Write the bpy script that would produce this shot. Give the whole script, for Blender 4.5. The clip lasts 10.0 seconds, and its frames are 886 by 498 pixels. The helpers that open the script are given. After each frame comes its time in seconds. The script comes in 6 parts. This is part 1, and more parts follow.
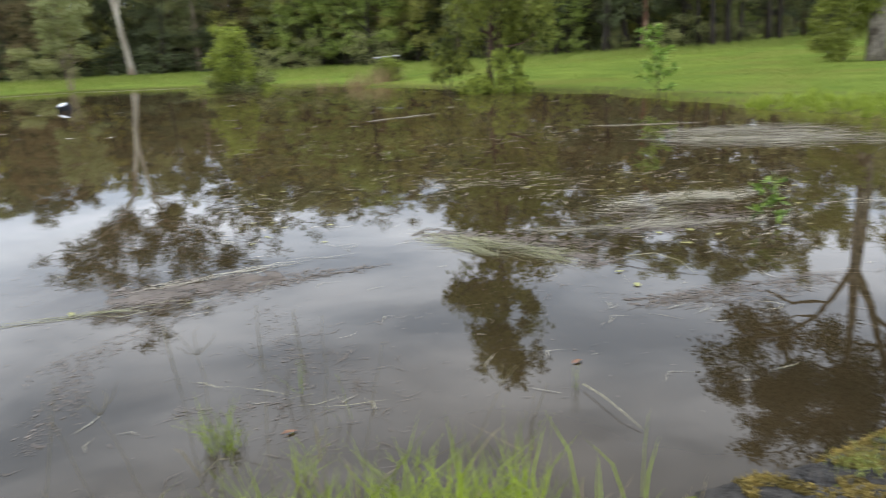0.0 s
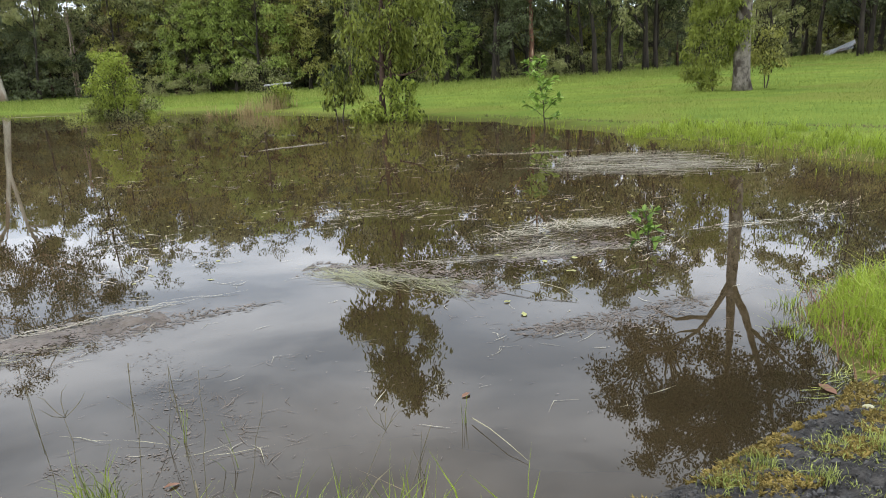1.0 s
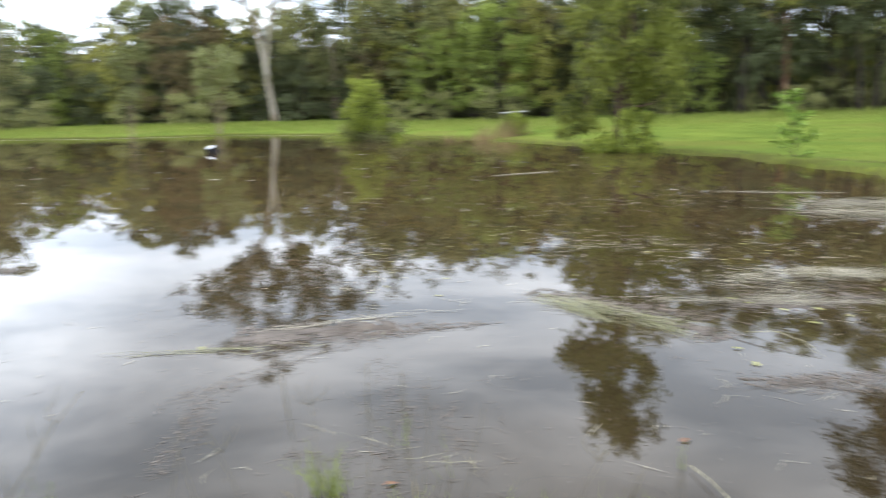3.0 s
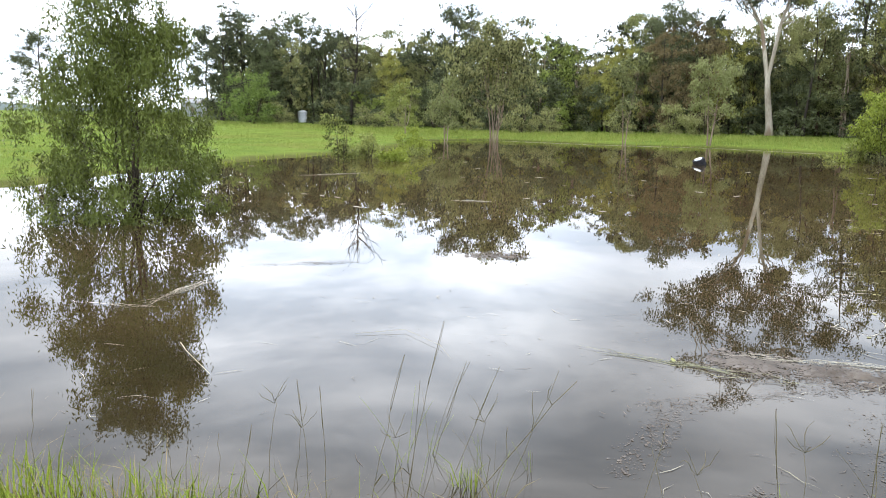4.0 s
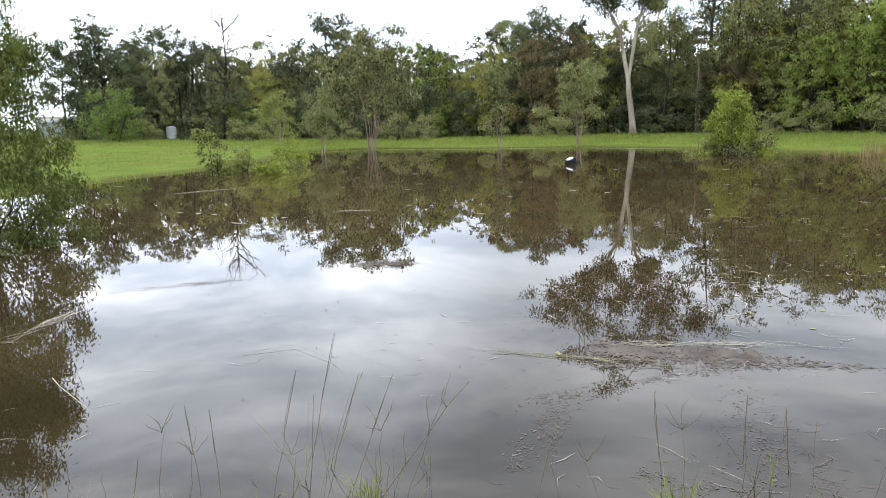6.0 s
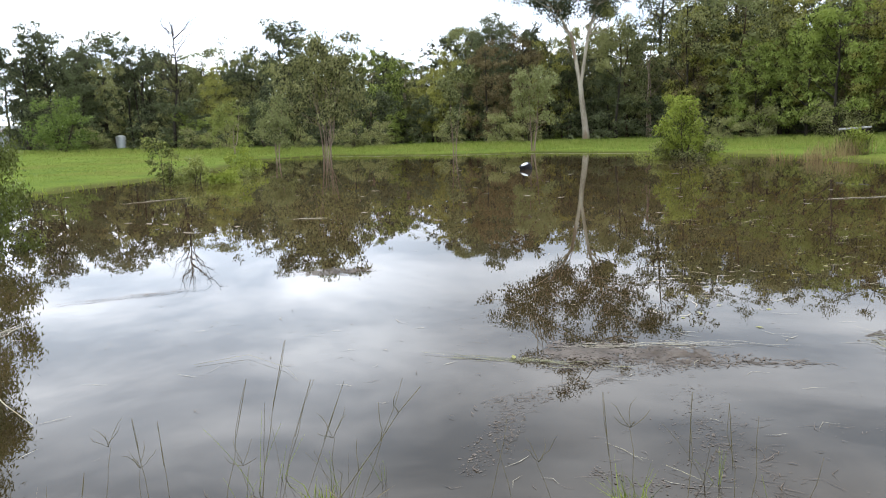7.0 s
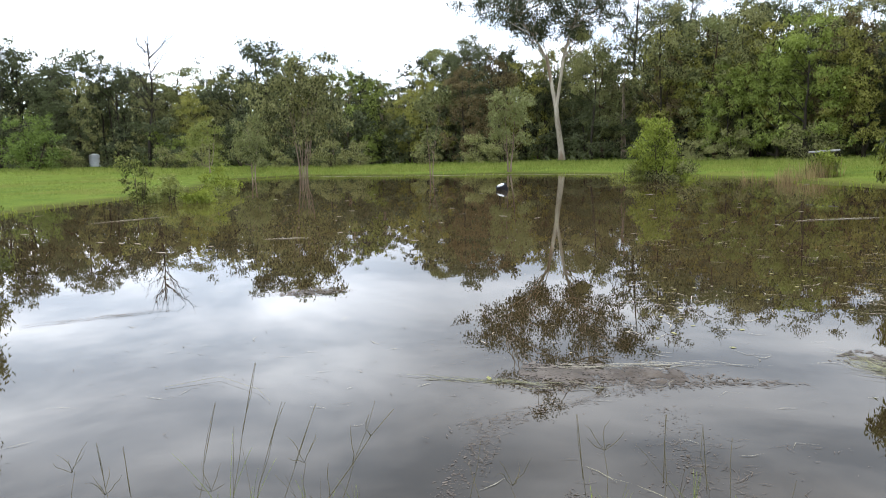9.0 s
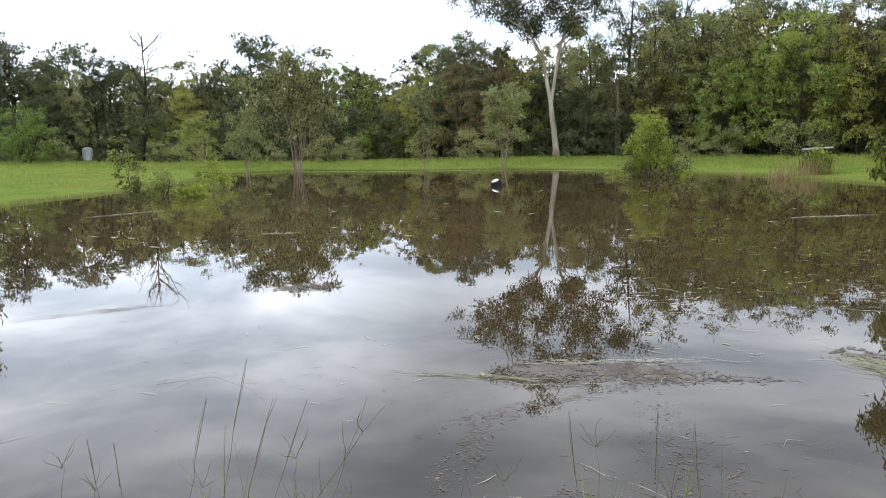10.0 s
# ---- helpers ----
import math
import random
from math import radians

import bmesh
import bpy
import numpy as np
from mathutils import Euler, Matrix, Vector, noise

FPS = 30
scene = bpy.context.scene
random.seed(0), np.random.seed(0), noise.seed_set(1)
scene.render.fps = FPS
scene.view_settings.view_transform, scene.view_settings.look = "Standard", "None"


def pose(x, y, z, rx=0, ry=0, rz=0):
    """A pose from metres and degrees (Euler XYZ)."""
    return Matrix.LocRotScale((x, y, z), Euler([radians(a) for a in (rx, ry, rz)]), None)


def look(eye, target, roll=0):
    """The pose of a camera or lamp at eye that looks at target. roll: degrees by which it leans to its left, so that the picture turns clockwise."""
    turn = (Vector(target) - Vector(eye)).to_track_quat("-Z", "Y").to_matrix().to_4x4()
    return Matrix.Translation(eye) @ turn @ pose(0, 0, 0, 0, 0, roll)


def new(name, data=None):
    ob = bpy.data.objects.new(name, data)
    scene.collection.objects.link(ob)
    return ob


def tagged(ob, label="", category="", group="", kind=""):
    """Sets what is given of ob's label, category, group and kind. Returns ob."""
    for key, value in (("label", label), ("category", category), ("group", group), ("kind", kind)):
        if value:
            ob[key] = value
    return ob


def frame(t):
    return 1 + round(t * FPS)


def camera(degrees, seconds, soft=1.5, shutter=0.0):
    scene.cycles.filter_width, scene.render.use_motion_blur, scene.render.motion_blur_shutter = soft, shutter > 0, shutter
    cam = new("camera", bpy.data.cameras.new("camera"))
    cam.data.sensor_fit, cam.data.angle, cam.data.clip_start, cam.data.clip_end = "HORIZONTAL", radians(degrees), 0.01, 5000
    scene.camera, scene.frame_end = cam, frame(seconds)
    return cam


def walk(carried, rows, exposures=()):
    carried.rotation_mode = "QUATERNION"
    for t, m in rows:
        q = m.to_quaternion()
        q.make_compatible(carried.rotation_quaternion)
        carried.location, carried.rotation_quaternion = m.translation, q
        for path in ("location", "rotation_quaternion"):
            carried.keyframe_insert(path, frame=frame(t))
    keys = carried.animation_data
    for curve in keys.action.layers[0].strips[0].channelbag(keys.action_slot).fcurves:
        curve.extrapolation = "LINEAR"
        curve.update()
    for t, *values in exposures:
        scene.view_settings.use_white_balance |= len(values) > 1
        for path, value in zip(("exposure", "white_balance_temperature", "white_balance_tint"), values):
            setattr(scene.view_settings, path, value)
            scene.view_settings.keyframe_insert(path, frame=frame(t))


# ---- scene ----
# ---------------------------------------------------------------- camera
cam = camera(60.5, 10.0, soft=1.0, shutter=0.35)
ROWS = [
    (0.0, 0.0, 0.08, 1.62, 74.91, 2.75, -0.06),
    (0.1, 0.01, 0.075, 1.635, 75.00, 2.71, -3.10),
    (0.2, 0.02, 0.07, 1.65, 75.60, 2.66, -6.00),
    (0.3, 0.03, 0.06, 1.66, 75.80, 2.60, -7.40),
    (0.4, 0.035, 0.055, 1.67, 76.20, 2.56, -8.05),
    (0.5, 0.04, 0.05, 1.68, 76.32, 2.52, -8.31),
    (1.0, 0.06, 0.06, 1.69, 76.45, 2.30, -7.87),
    (1.5, 0.08, 0.05, 1.70, 76.76, 1.25, -8.48),
    (1.6, 0.085, 0.05, 1.704, 76.85, 1.29, -11.03),
    (1.7, 0.09, 0.048, 1.708, 76.98, 1.34, -13.00),
    (1.8, 0.092, 0.045, 1.712, 77.15, 1.38, -14.54),
    (1.9, 0.096, 0.042, 1.716, 77.32, 1.43, -15.80),
    (2.0, 0.10, 0.04, 1.72, 77.75, 1.48, -17.29),
    (2.1, 0.10, 0.03, 1.725, 77.95, 1.42, -17.88),
    (2.2, 0.10, 0.02, 1.73, 78.14, 1.37, -18.43),
    (3.3, 0.0, 0.0, 1.69, 79.60, 0.75, 23.10),
    (3.5, -0.02, -0.01, 1.69, 79.85, 0.35, 30.76),
    (3.6, -0.03, -0.015, 1.694, 79.90, 0.05, 35.10),
    (3.8, -0.05, -0.02, 1.702, 79.97, -0.45, 41.50),
    (4.0, -0.07, -0.03, 1.71, 80.01, -0.74, 44.67),
    (4.5, -0.06, -0.05, 1.73, 79.89, -0.07, 42.61),
    (5.0, -0.05, -0.07, 1.73, 79.94, 0.70, 37.39),
    (6.5, -0.06, -0.04, 1.71, 80.66, 1.49, 34.55),
    (7.0, -0.03, -0.04, 1.71, 80.97, 1.78, 32.22),
    (7.5, -0.03, -0.03, 1.70, 81.59, 2.15, 31.29),
    (8.0, -0.03, -0.03, 1.70, 82.16, 2.17, 30.44),
    (8.5, -0.03, -0.02, 1.70, 82.59, 2.00, 30.98),
    (9.0, -0.03, -0.02, 1.71, 82.44, 1.42, 30.50),
    (9.5, -0.03, -0.02, 1.71, 82.23, 1.30, 30.06),
    (10.0, -0.03, -0.01, 1.71, 82.09, 1.14, 30.10),
]
walk(cam, [(r[0], pose(*r[1:])) for r in ROWS], exposures=[(0.0, 0.24), (1.0, 0.32), (2.2, 0.50), (3.3, 0.62), (3.6, 0.62), (4.0, 0.53), (5.0, 0.39), (6.5, 0.18), (10.0, 0.08)])

# ---------------------------------------------------------------- sky and sun
SUN_AZ, SUN_EL = radians(-50), radians(48)
world = bpy.data.worlds.new("overcast_sky")
scene.world = world
world.use_nodes = True
wn, wl = world.node_tree.nodes, world.node_tree.links
wn.clear()
w_out, w_bg = wn.new("ShaderNodeOutputWorld"), wn.new("ShaderNodeBackground")
sky = wn.new("ShaderNodeTexSky")
sky.sky_type, sky.sun_disc = "NISHITA", False
sky.sun_elevation, sky.sun_rotation = SUN_EL, SUN_AZ
w_tc, w_map = wn.new("ShaderNodeTexCoord"), wn.new("ShaderNodeMapping")
w_map.inputs["Scale"].default_value = (1.0, 1.0, 4.0)
w_map.inputs["Location"].default_value = (-3.46, -5.12, 5.64)
w_noise = wn.new("ShaderNodeTexNoise")
w_noise.inputs["Scale"].default_value, w_noise.inputs["Detail"].default_value = 3.0, 8.0
w_noise.inputs["Roughness"].default_value, w_noise.inputs["Distortion"].default_value = 0.57, 0.35
w_ramp = wn.new("ShaderNodeValToRGB")
w_ramp.color_ramp.elements[0].position, w_ramp.color_ramp.elements[0].color = 0.40, (10.3, 11.9, 14.3, 1)
w_ramp.color_ramp.elements[1].position, w_ramp.color_ramp.elements[1].color = 0.66, (22.0, 23.2, 25.2, 1)
# brighter cloud where the sun stands behind it
w_dot = wn.new("ShaderNodeVectorMath")
w_dot.operation = "DOT_PRODUCT"
w_dot.inputs[1].default_value = (math.sin(radians(-52)) * math.cos(radians(12)), math.cos(radians(-52)) * math.cos(radians(12)), math.sin(radians(12)))
w_glow = wn.new("ShaderNodeMapRange")
w_glow.interpolation_type = "SMOOTHERSTEP"
for key, value in (("From Min", 0.92), ("From Max", 1.0), ("To Min", 1.0), ("To Max", 1.6)):
    w_glow.inputs[key].default_value = value
w_mul, w_mix = wn.new("ShaderNodeVectorMath"), wn.new("ShaderNodeMix")
w_mul.operation = "SCALE"
w_mix.data_type, w_mix.inputs["Factor"].default_value = "RGBA", 0.92
w_bg.inputs["Strength"].default_value = 0.1
wl.new(w_tc.outputs["Generated"], w_map.inputs["Vector"])
wl.new(w_map.outputs["Vector"], w_noise.inputs["Vector"])
wl.new(w_noise.outputs["Fac"], w_ramp.inputs["Fac"])
wl.new(w_tc.outputs["Generated"], w_dot.inputs[0])
wl.new(w_dot.outputs["Value"], w_glow.inputs["Value"])
wl.new(w_ramp.outputs["Color"], w_mul.inputs[0])
wl.new(w_glow.outputs["Result"], w_mul.inputs["Scale"])
wl.new(sky.outputs["Color"], w_mix.inputs["A"])
wl.new(w_mul.outputs["Vector"], w_mix.inputs["B"])
wl.new(w_mix.outputs["Result"], w_bg.inputs["Color"])
wl.new(w_bg.outputs["Background"], w_out.inputs["Surface"])

sun = new("sun", bpy.data.lights.new("sun", "SUN"))
sun.data.energy, sun.data.angle, sun.data.color = 1.1, radians(24), (1.0, 0.96, 0.9)
sun.matrix_world = look((math.sin(SUN_AZ) * math.cos(SUN_EL) * 60, math.cos(SUN_AZ) * math.cos(SUN_EL) * 60, math.sin(SUN_EL) * 60), (0, 0, 0))


# ---------------------------------------------------------------- materials
def surface(name, dark, light, scale=6.0, rough=0.85, bump=0.3, fine=60.0, stretch=(1, 1, 1), metal=0.0, spots=None, mud=None, shine=0.3):
    """A rough surface: two colours mixed at two scales, with relief; spots is a third colour in patches."""
    m = bpy.data.materials.new(name)
    m.use_nodes = True
    n, l = m.node_tree.nodes, m.node_tree.links
    b = n["Principled BSDF"]
    b.inputs["Roughness"].default_value, b.inputs["Metallic"].default_value = rough, metal
    b.inputs["Specular IOR Level"].default_value = shine
    tc, mp = n.new("ShaderNodeTexCoord"), n.new("ShaderNodeMapping")
    mp.inputs["Scale"].default_value = stretch
    l.new(tc.outputs["Object"], mp.inputs["Vector"])
    big, small = n.new("ShaderNodeTexNoise"), n.new("ShaderNodeTexNoise")
    big.inputs["Scale"].default_value, big.inputs["Detail"].default_value = scale, 4
    small.inputs["Scale"].default_value, small.inputs["Detail"].default_value = fine, 3
    for t in (big, small):
        l.new(mp.outputs["Vector"], t.inputs["Vector"])
    add = n.new("ShaderNodeMath")
    add.operation = "MULTIPLY_ADD"
    add.inputs[1].default_value = 0.45
    l.new(small.outputs["Fac"], add.inputs[0])
    l.new(big.outputs["Fac"], add.inputs[2])
    ramp = n.new("ShaderNodeValToRGB")
    ramp.color_ramp.elements[0].position, ramp.color_ramp.elements[0].color = 0.5, (*dark, 1)
    ramp.color_ramp.elements[1].position, ramp.color_ramp.elements[1].color = 0.92, (*light, 1)
    l.new(add.outputs[0], ramp.inputs["Fac"])
    colour = ramp.outputs["Color"]
    if spots:
        patch, mask, mix = n.new("ShaderNodeTexNoise"), n.new("ShaderNodeValToRGB"), n.new("ShaderNodeMix")
        patch.inputs["Scale"].default_value, patch.inputs["Detail"].default_value = scale * 0.45, 6
        l.new(mp.outputs["Vector"], patch.inputs["Vector"])
        mask.color_ramp.elements[0].position, mask.color_ramp.elements[1].position = 0.52, 0.6
        l.new(patch.outputs["Fac"], mask.inputs["Fac"])
        mix.data_type = "RGBA"
        mix.inputs["B"].default_value = (*spots, 1)
        l.new(mask.outputs["Color"], mix.inputs["Factor"])
        l.new(colour, mix.inputs["A"])
        colour = mix.outputs["Result"]
    if mud:
        place, xyz, wet, mix = n.new("ShaderNodeNewGeometry"), n.new("ShaderNodeSeparateXYZ"), n.new("ShaderNodeMapRange"), n.new("ShaderNodeMix")
        l.new(place.outputs["Position"], xyz.inputs["Vector"])
        edge_noise = n.new("ShaderNodeMath")
        edge_noise.operation, edge_noise.inputs[1].default_value = "MULTIPLY_ADD", -0.09
        l.new(big.outputs["Fac"], edge_noise.inputs[0])
        l.new(xyz.outputs["Z"], edge_noise.inputs[2])
        for key, value in (("From Min", 0.0), ("From Max", 0.045), ("To Min", 1.0), ("To Max", 0.0)):
            wet.inputs[key].default_value = value
        l.new(edge_noise.outputs[0], wet.inputs["Value"])
        mix.data_type = "RGBA"
        mix.inputs["B"].default_value = (*mud, 1)
        l.new(wet.outputs["Result"], mix.inputs["Factor"])
        l.new(colour, mix.inputs["A"])
        colour = mix.outputs["Result"]
    l.new(colour, b.inputs["Base Color"])
    bp = n.new("ShaderNodeBump")
    bp.inputs["Strength"].default_value, bp.inputs["Distance"].default_value = bump, 0.02
    l.new(add.outputs[0], bp.inputs["Height"])
    l.new(bp.outputs["Normal"], b.inputs["Normal"])
    return m


def leafy(name, dark, light, through_light=0.25, rough=0.55, patchy=0.8):
    """Leaves or blades: each piece its own shade between two greens, with some light coming through."""
    m = bpy.data.materials.new(name)
    m.use_nodes = True
    n, l = m.node_tree.nodes, m.node_tree.links
    b, out = n["Principled BSDF"], n["Material Output"]
    b.inputs["Roughness"].default_value, b.inputs["Specular IOR Level"].default_value = rough, 0.13
    geo, ramp = n.new("ShaderNodeNewGeometry"), n.new("ShaderNodeValToRGB")
    tc, ns, add = n.new("ShaderNodeTexCoord"), n.new("ShaderNodeTexNoise"), n.new("ShaderNodeMath")
    ob, off = n.new("ShaderNodeObjectInfo"), n.new("ShaderNodeMath")
    ns.inputs["Scale"].default_value, ns.inputs["Detail"].default_value = patchy, 3
    l.new(tc.outputs["Object"], ns.inputs["Vector"])
    add.operation, add.inputs[1].default_value = "MULTIPLY_ADD", 0.55
    l.new(geo.outputs["Random Per Island"], add.inputs[0])
    l.new(ns.outputs["Fac"], add.inputs[2])
    off.operation, off.inputs[1].default_value = "MULTIPLY_ADD", 0.3
    l.new(ob.outputs["Random"], off.inputs[0])
    l.new(add.outputs[0], off.inputs[2])
    ramp.color_ramp.elements[0].position, ramp.color_ramp.elements[0].color = 0.55, (*dark, 1)
    ramp.color_ramp.elements[1].position, ramp.color_ramp.elements[1].color = 1.3 / 1.35, (*light, 1)
    l.new(off.outputs[0], ramp.inputs["Fac"])
    l.new(ramp.outputs["Color"], b.inputs["Base Color"])
    tr, mix = n.new("ShaderNodeBsdfTranslucent"), n.new("ShaderNodeMixShader")
    l.new(ramp.outputs["Color"], tr.inputs["Color"])
    mix.inputs["Fac"].default_value = through_light
    l.new(b.outputs["BSDF"], mix.inputs[1])
    l.new(tr.outputs["BSDF"], mix.inputs[2])
    l.new(mix.outputs["Shader"], out.inputs["Surface"])
    return m


def water_material():
    m = bpy.data.materials.new("muddy_water")
    m.use_nodes = True
    n, l = m.node_tree.nodes, m.node_tree.links
    b = n["Principled BSDF"]
    b.inputs["Roughness"].default_value, b.inputs["IOR"].default_value = 0.006, 1.33
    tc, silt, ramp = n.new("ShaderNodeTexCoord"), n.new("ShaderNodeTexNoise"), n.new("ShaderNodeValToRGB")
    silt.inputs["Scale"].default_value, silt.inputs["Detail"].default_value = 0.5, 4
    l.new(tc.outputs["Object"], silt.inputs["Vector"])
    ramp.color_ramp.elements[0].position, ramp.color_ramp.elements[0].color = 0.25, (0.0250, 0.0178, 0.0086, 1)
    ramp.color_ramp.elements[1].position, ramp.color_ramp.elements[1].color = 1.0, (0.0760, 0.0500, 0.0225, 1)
    # darker near, paler brown far: brightness of the far reflections put into the colour
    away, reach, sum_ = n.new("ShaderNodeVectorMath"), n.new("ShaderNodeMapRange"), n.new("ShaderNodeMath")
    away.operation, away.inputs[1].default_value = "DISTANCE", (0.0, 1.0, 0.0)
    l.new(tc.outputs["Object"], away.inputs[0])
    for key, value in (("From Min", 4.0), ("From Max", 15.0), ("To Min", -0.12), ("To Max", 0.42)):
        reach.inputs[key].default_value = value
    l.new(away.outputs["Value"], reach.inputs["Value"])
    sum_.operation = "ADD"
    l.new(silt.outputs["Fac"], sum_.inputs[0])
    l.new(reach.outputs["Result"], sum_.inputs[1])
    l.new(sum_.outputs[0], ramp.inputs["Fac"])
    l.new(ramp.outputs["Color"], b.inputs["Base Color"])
    swell, ripple, add, bp = n.new("ShaderNodeTexNoise"), n.new("ShaderNodeTexNoise"), n.new("ShaderNodeMath"), n.new("ShaderNodeBump")
    swell.inputs["Scale"].default_value, ripple.inputs["Scale"].default_value = 1.1, 7.0
    ripple.inputs["Detail"].default_value = 1.0
    for t in (swell, ripple):
        l.new(tc.outputs["Object"], t.inputs["Vector"])
    add.operation, add.inputs[1].default_value = "MULTIPLY_ADD", 0.14
    l.new(ripple.outputs["Fac"], add.inputs[0])
    l.new(swell.outputs["Fac"], add.inputs[2])
    bp.inputs["Strength"].default_value, bp.inputs["Distance"].default_value = 0.035, 0.02
    l.new(add.outputs[0], bp.inputs["Height"])
    l.new(bp.outputs["Normal"], b.inputs["Normal"])
    return m


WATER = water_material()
GROUND = surface("meadow_soil", (0.099, 0.147, 0.026), (0.180, 0.228, 0.041), 0.45, 1.0, 0.5, 7.0, spots=(0.155, 0.173, 0.037), mud=(0.095, 0.098, 0.026), shine=0.02)
ASPHALT = surface("old_asphalt", (0.012, 0.011, 0.0095), (0.064, 0.057, 0.05), 14.0, 1.0, 1.0, 90.0)
PEBBLE = surface("asphalt_stone", (0.02, 0.019, 0.018), (0.10, 0.093, 0.086), 12.0, 0.8, 0.3)
MOSS = surface("moss", (0.085, 0.066, 0.018), (0.29, 0.205, 0.052), 14.0, 0.95, 0.8, 120.0)
BARK_GREY = surface("grey_bark", (0.07, 0.056, 0.043), (0.29, 0.245, 0.20), 6.0, 0.9, 0.8, 22.0, (1.0, 1.0, 0.7), spots=(0.065, 0.048, 0.037))
BARK_DARK = surface("dark_bark", (0.018, 0.015, 0.012), (0.075, 0.058, 0.045), 2.5, 0.95, 0.7, 16.0, (2, 2, 0.35))
BARK_RED = surface("red_brown_bark", (0.034, 0.021, 0.015), (0.115, 0.068, 0.046), 2.5, 0.9, 0.7, 16.0, (2, 2, 0.3))
BARK_WHITE = surface("white_gum_bark", (0.31, 0.25, 0.19), (0.62, 0.54, 0.44), 1.1, 0.75, 0.25, 9.0, (1.5, 1.5, 0.4), spots=(0.32, 0.23, 0.165))
BARK_PAPER = surface("paper_bark", (0.17, 0.11, 0.075), (0.46, 0.36, 0.28), 2.0, 0.9, 0.6, 14.0, (3, 3, 0.25))
BARK_RAW = surface("peeled_wood", (0.32, 0.18, 0.10), (0.55, 0.37, 0.24), 2.0, 0.8, 0.3, 14.0, (3, 3, 0.25), spots=(0.19, 0.045, 0.02))
TWIG = surface("twig_bark", (0.03, 0.022, 0.016), (0.10, 0.075, 0.055), 8.0, 0.9, 0.3)
STRAW = leafy("floating_straw", (0.13, 0.11, 0.078), (0.46, 0.42, 0.315), 0.1, 0.6, 1.2)
STRAW_GREEN = leafy("green_straw", (0.12, 0.12, 0.06), (0.36, 0.35, 0.2), 0.15, 0.6, 1.2)
FILM = surface("sodden_flakes", (0.068, 0.052, 0.040), (0.175, 0.142, 0.115), 5.0, 0.6, 0.1, 40.0)
SCUM = surface("sodden_debris", (0.06, 0.045, 0.032), (0.19, 0.15, 0.115), 9.0, 0.8, 0.6, 60.0)
IRON = surface("weathered_iron", (0.30, 0.31, 0.32), (0.55, 0.56, 0.57), 1.2, 0.55, 0.15, 10.0, metal=0.2, spots=(0.22, 0.16, 0.12))
TIMBER = surface("weathered_timber", (0.13, 0.12, 0.105), (0.34, 0.33, 0.31), 2.0, 0.85, 0.4, 18.0, (6, 1, 1))
DARK_PLASTIC = surface("black_plastic", (0.012, 0.012, 0.014), (0.03, 0.03, 0.034), 4.0, 0.9, 0.1)
WHITE_PLASTIC = surface("white_plastic", (0.62, 0.63, 0.66), (0.80, 0.81, 0.83), 4.0, 0.4, 0.1)
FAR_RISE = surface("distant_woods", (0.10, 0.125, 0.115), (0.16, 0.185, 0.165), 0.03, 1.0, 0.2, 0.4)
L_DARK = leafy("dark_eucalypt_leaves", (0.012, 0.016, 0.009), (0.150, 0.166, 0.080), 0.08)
# near-black gum leaves: the crown's backlit shade against the sky put into the colour
L_GUM_BACKLIT = leafy("backlit_gum_leaves", (0.008, 0.010, 0.006), (0.082, 0.092, 0.046), 0.03)
L_MID = leafy("eucalypt_leaves", (0.022, 0.026, 0.010), (0.345, 0.340, 0.140), 0.2)
L_OLIVE = leafy("yellow_olive_leaves", (0.027, 0.029, 0.008), (0.400, 0.385, 0.105), 0.22)
L_FRESH = leafy("fresh_green_leaves", (0.025, 0.034, 0.009), (0.340, 0.400, 0.098), 0.22)
L_BROWN = leafy("bronze_leaves", (0.036, 0.028, 0.014), (0.25, 0.195, 0.095), 0.2)
L_GREY = leafy("grey_green_leaves", (0.032, 0.037, 0.014), (0.290, 0.305, 0.125), 0.22)
L_WATTLE = leafy("olive_leaves", (0.045, 0.062, 0.012), (0.31, 0.36, 0.062), 0.25)
L_WILLOW = leafy("narrow_leaves", (0.006, 0.010, 0.004), (0.150, 0.176, 0.042), 0.15, 0.35, 2.4)
G_BLADE = leafy("grass_blades", (0.100, 0.150, 0.028), (0.198, 0.247, 0.049), 0.35, 0.8, 0.35)
G_FRINGE = leafy("pale_seeding_grass", (0.16, 0.215, 0.032), (0.30, 0.335, 0.085), 0.3, 0.7, 0.5)
G_NEAR = leafy("lush_grass_blades", (0.045, 0.058, 0.011), (0.312, 0.388, 0.050), 0.28, 0.5, 2.2)
L_WEEP = leafy("weeping_leaves", (0.018, 0.025, 0.007), (0.240, 0.265, 0.052), 0.18, 0.5, 0.7)
L_BUSH = leafy("yellow_green_bush_leaves", (0.065, 0.082, 0.022), (0.34, 0.365, 0.11), 0.3, 0.5, 0.9)
LITTER = leafy("yellowed_leaves", (0.14, 0.14, 0.05), (0.38, 0.37, 0.14), 0.1, 0.6, 1.5)
L_ROUND = leafy("round_bush_leaves", (0.018, 0.030, 0.008), (0.210, 0.275, 0.070), 0.18)
L_SEED = leafy("glossy_seedling_leaves", (0.045, 0.085, 0.016), (0.24, 0.36, 0.07), 0.25, 0.3, 3.0)
L_SAP = leafy("broad_fresh_leaves", (0.11, 0.19, 0.03), (0.36, 0.5, 0.11), 0.3, 0.4, 1.5)
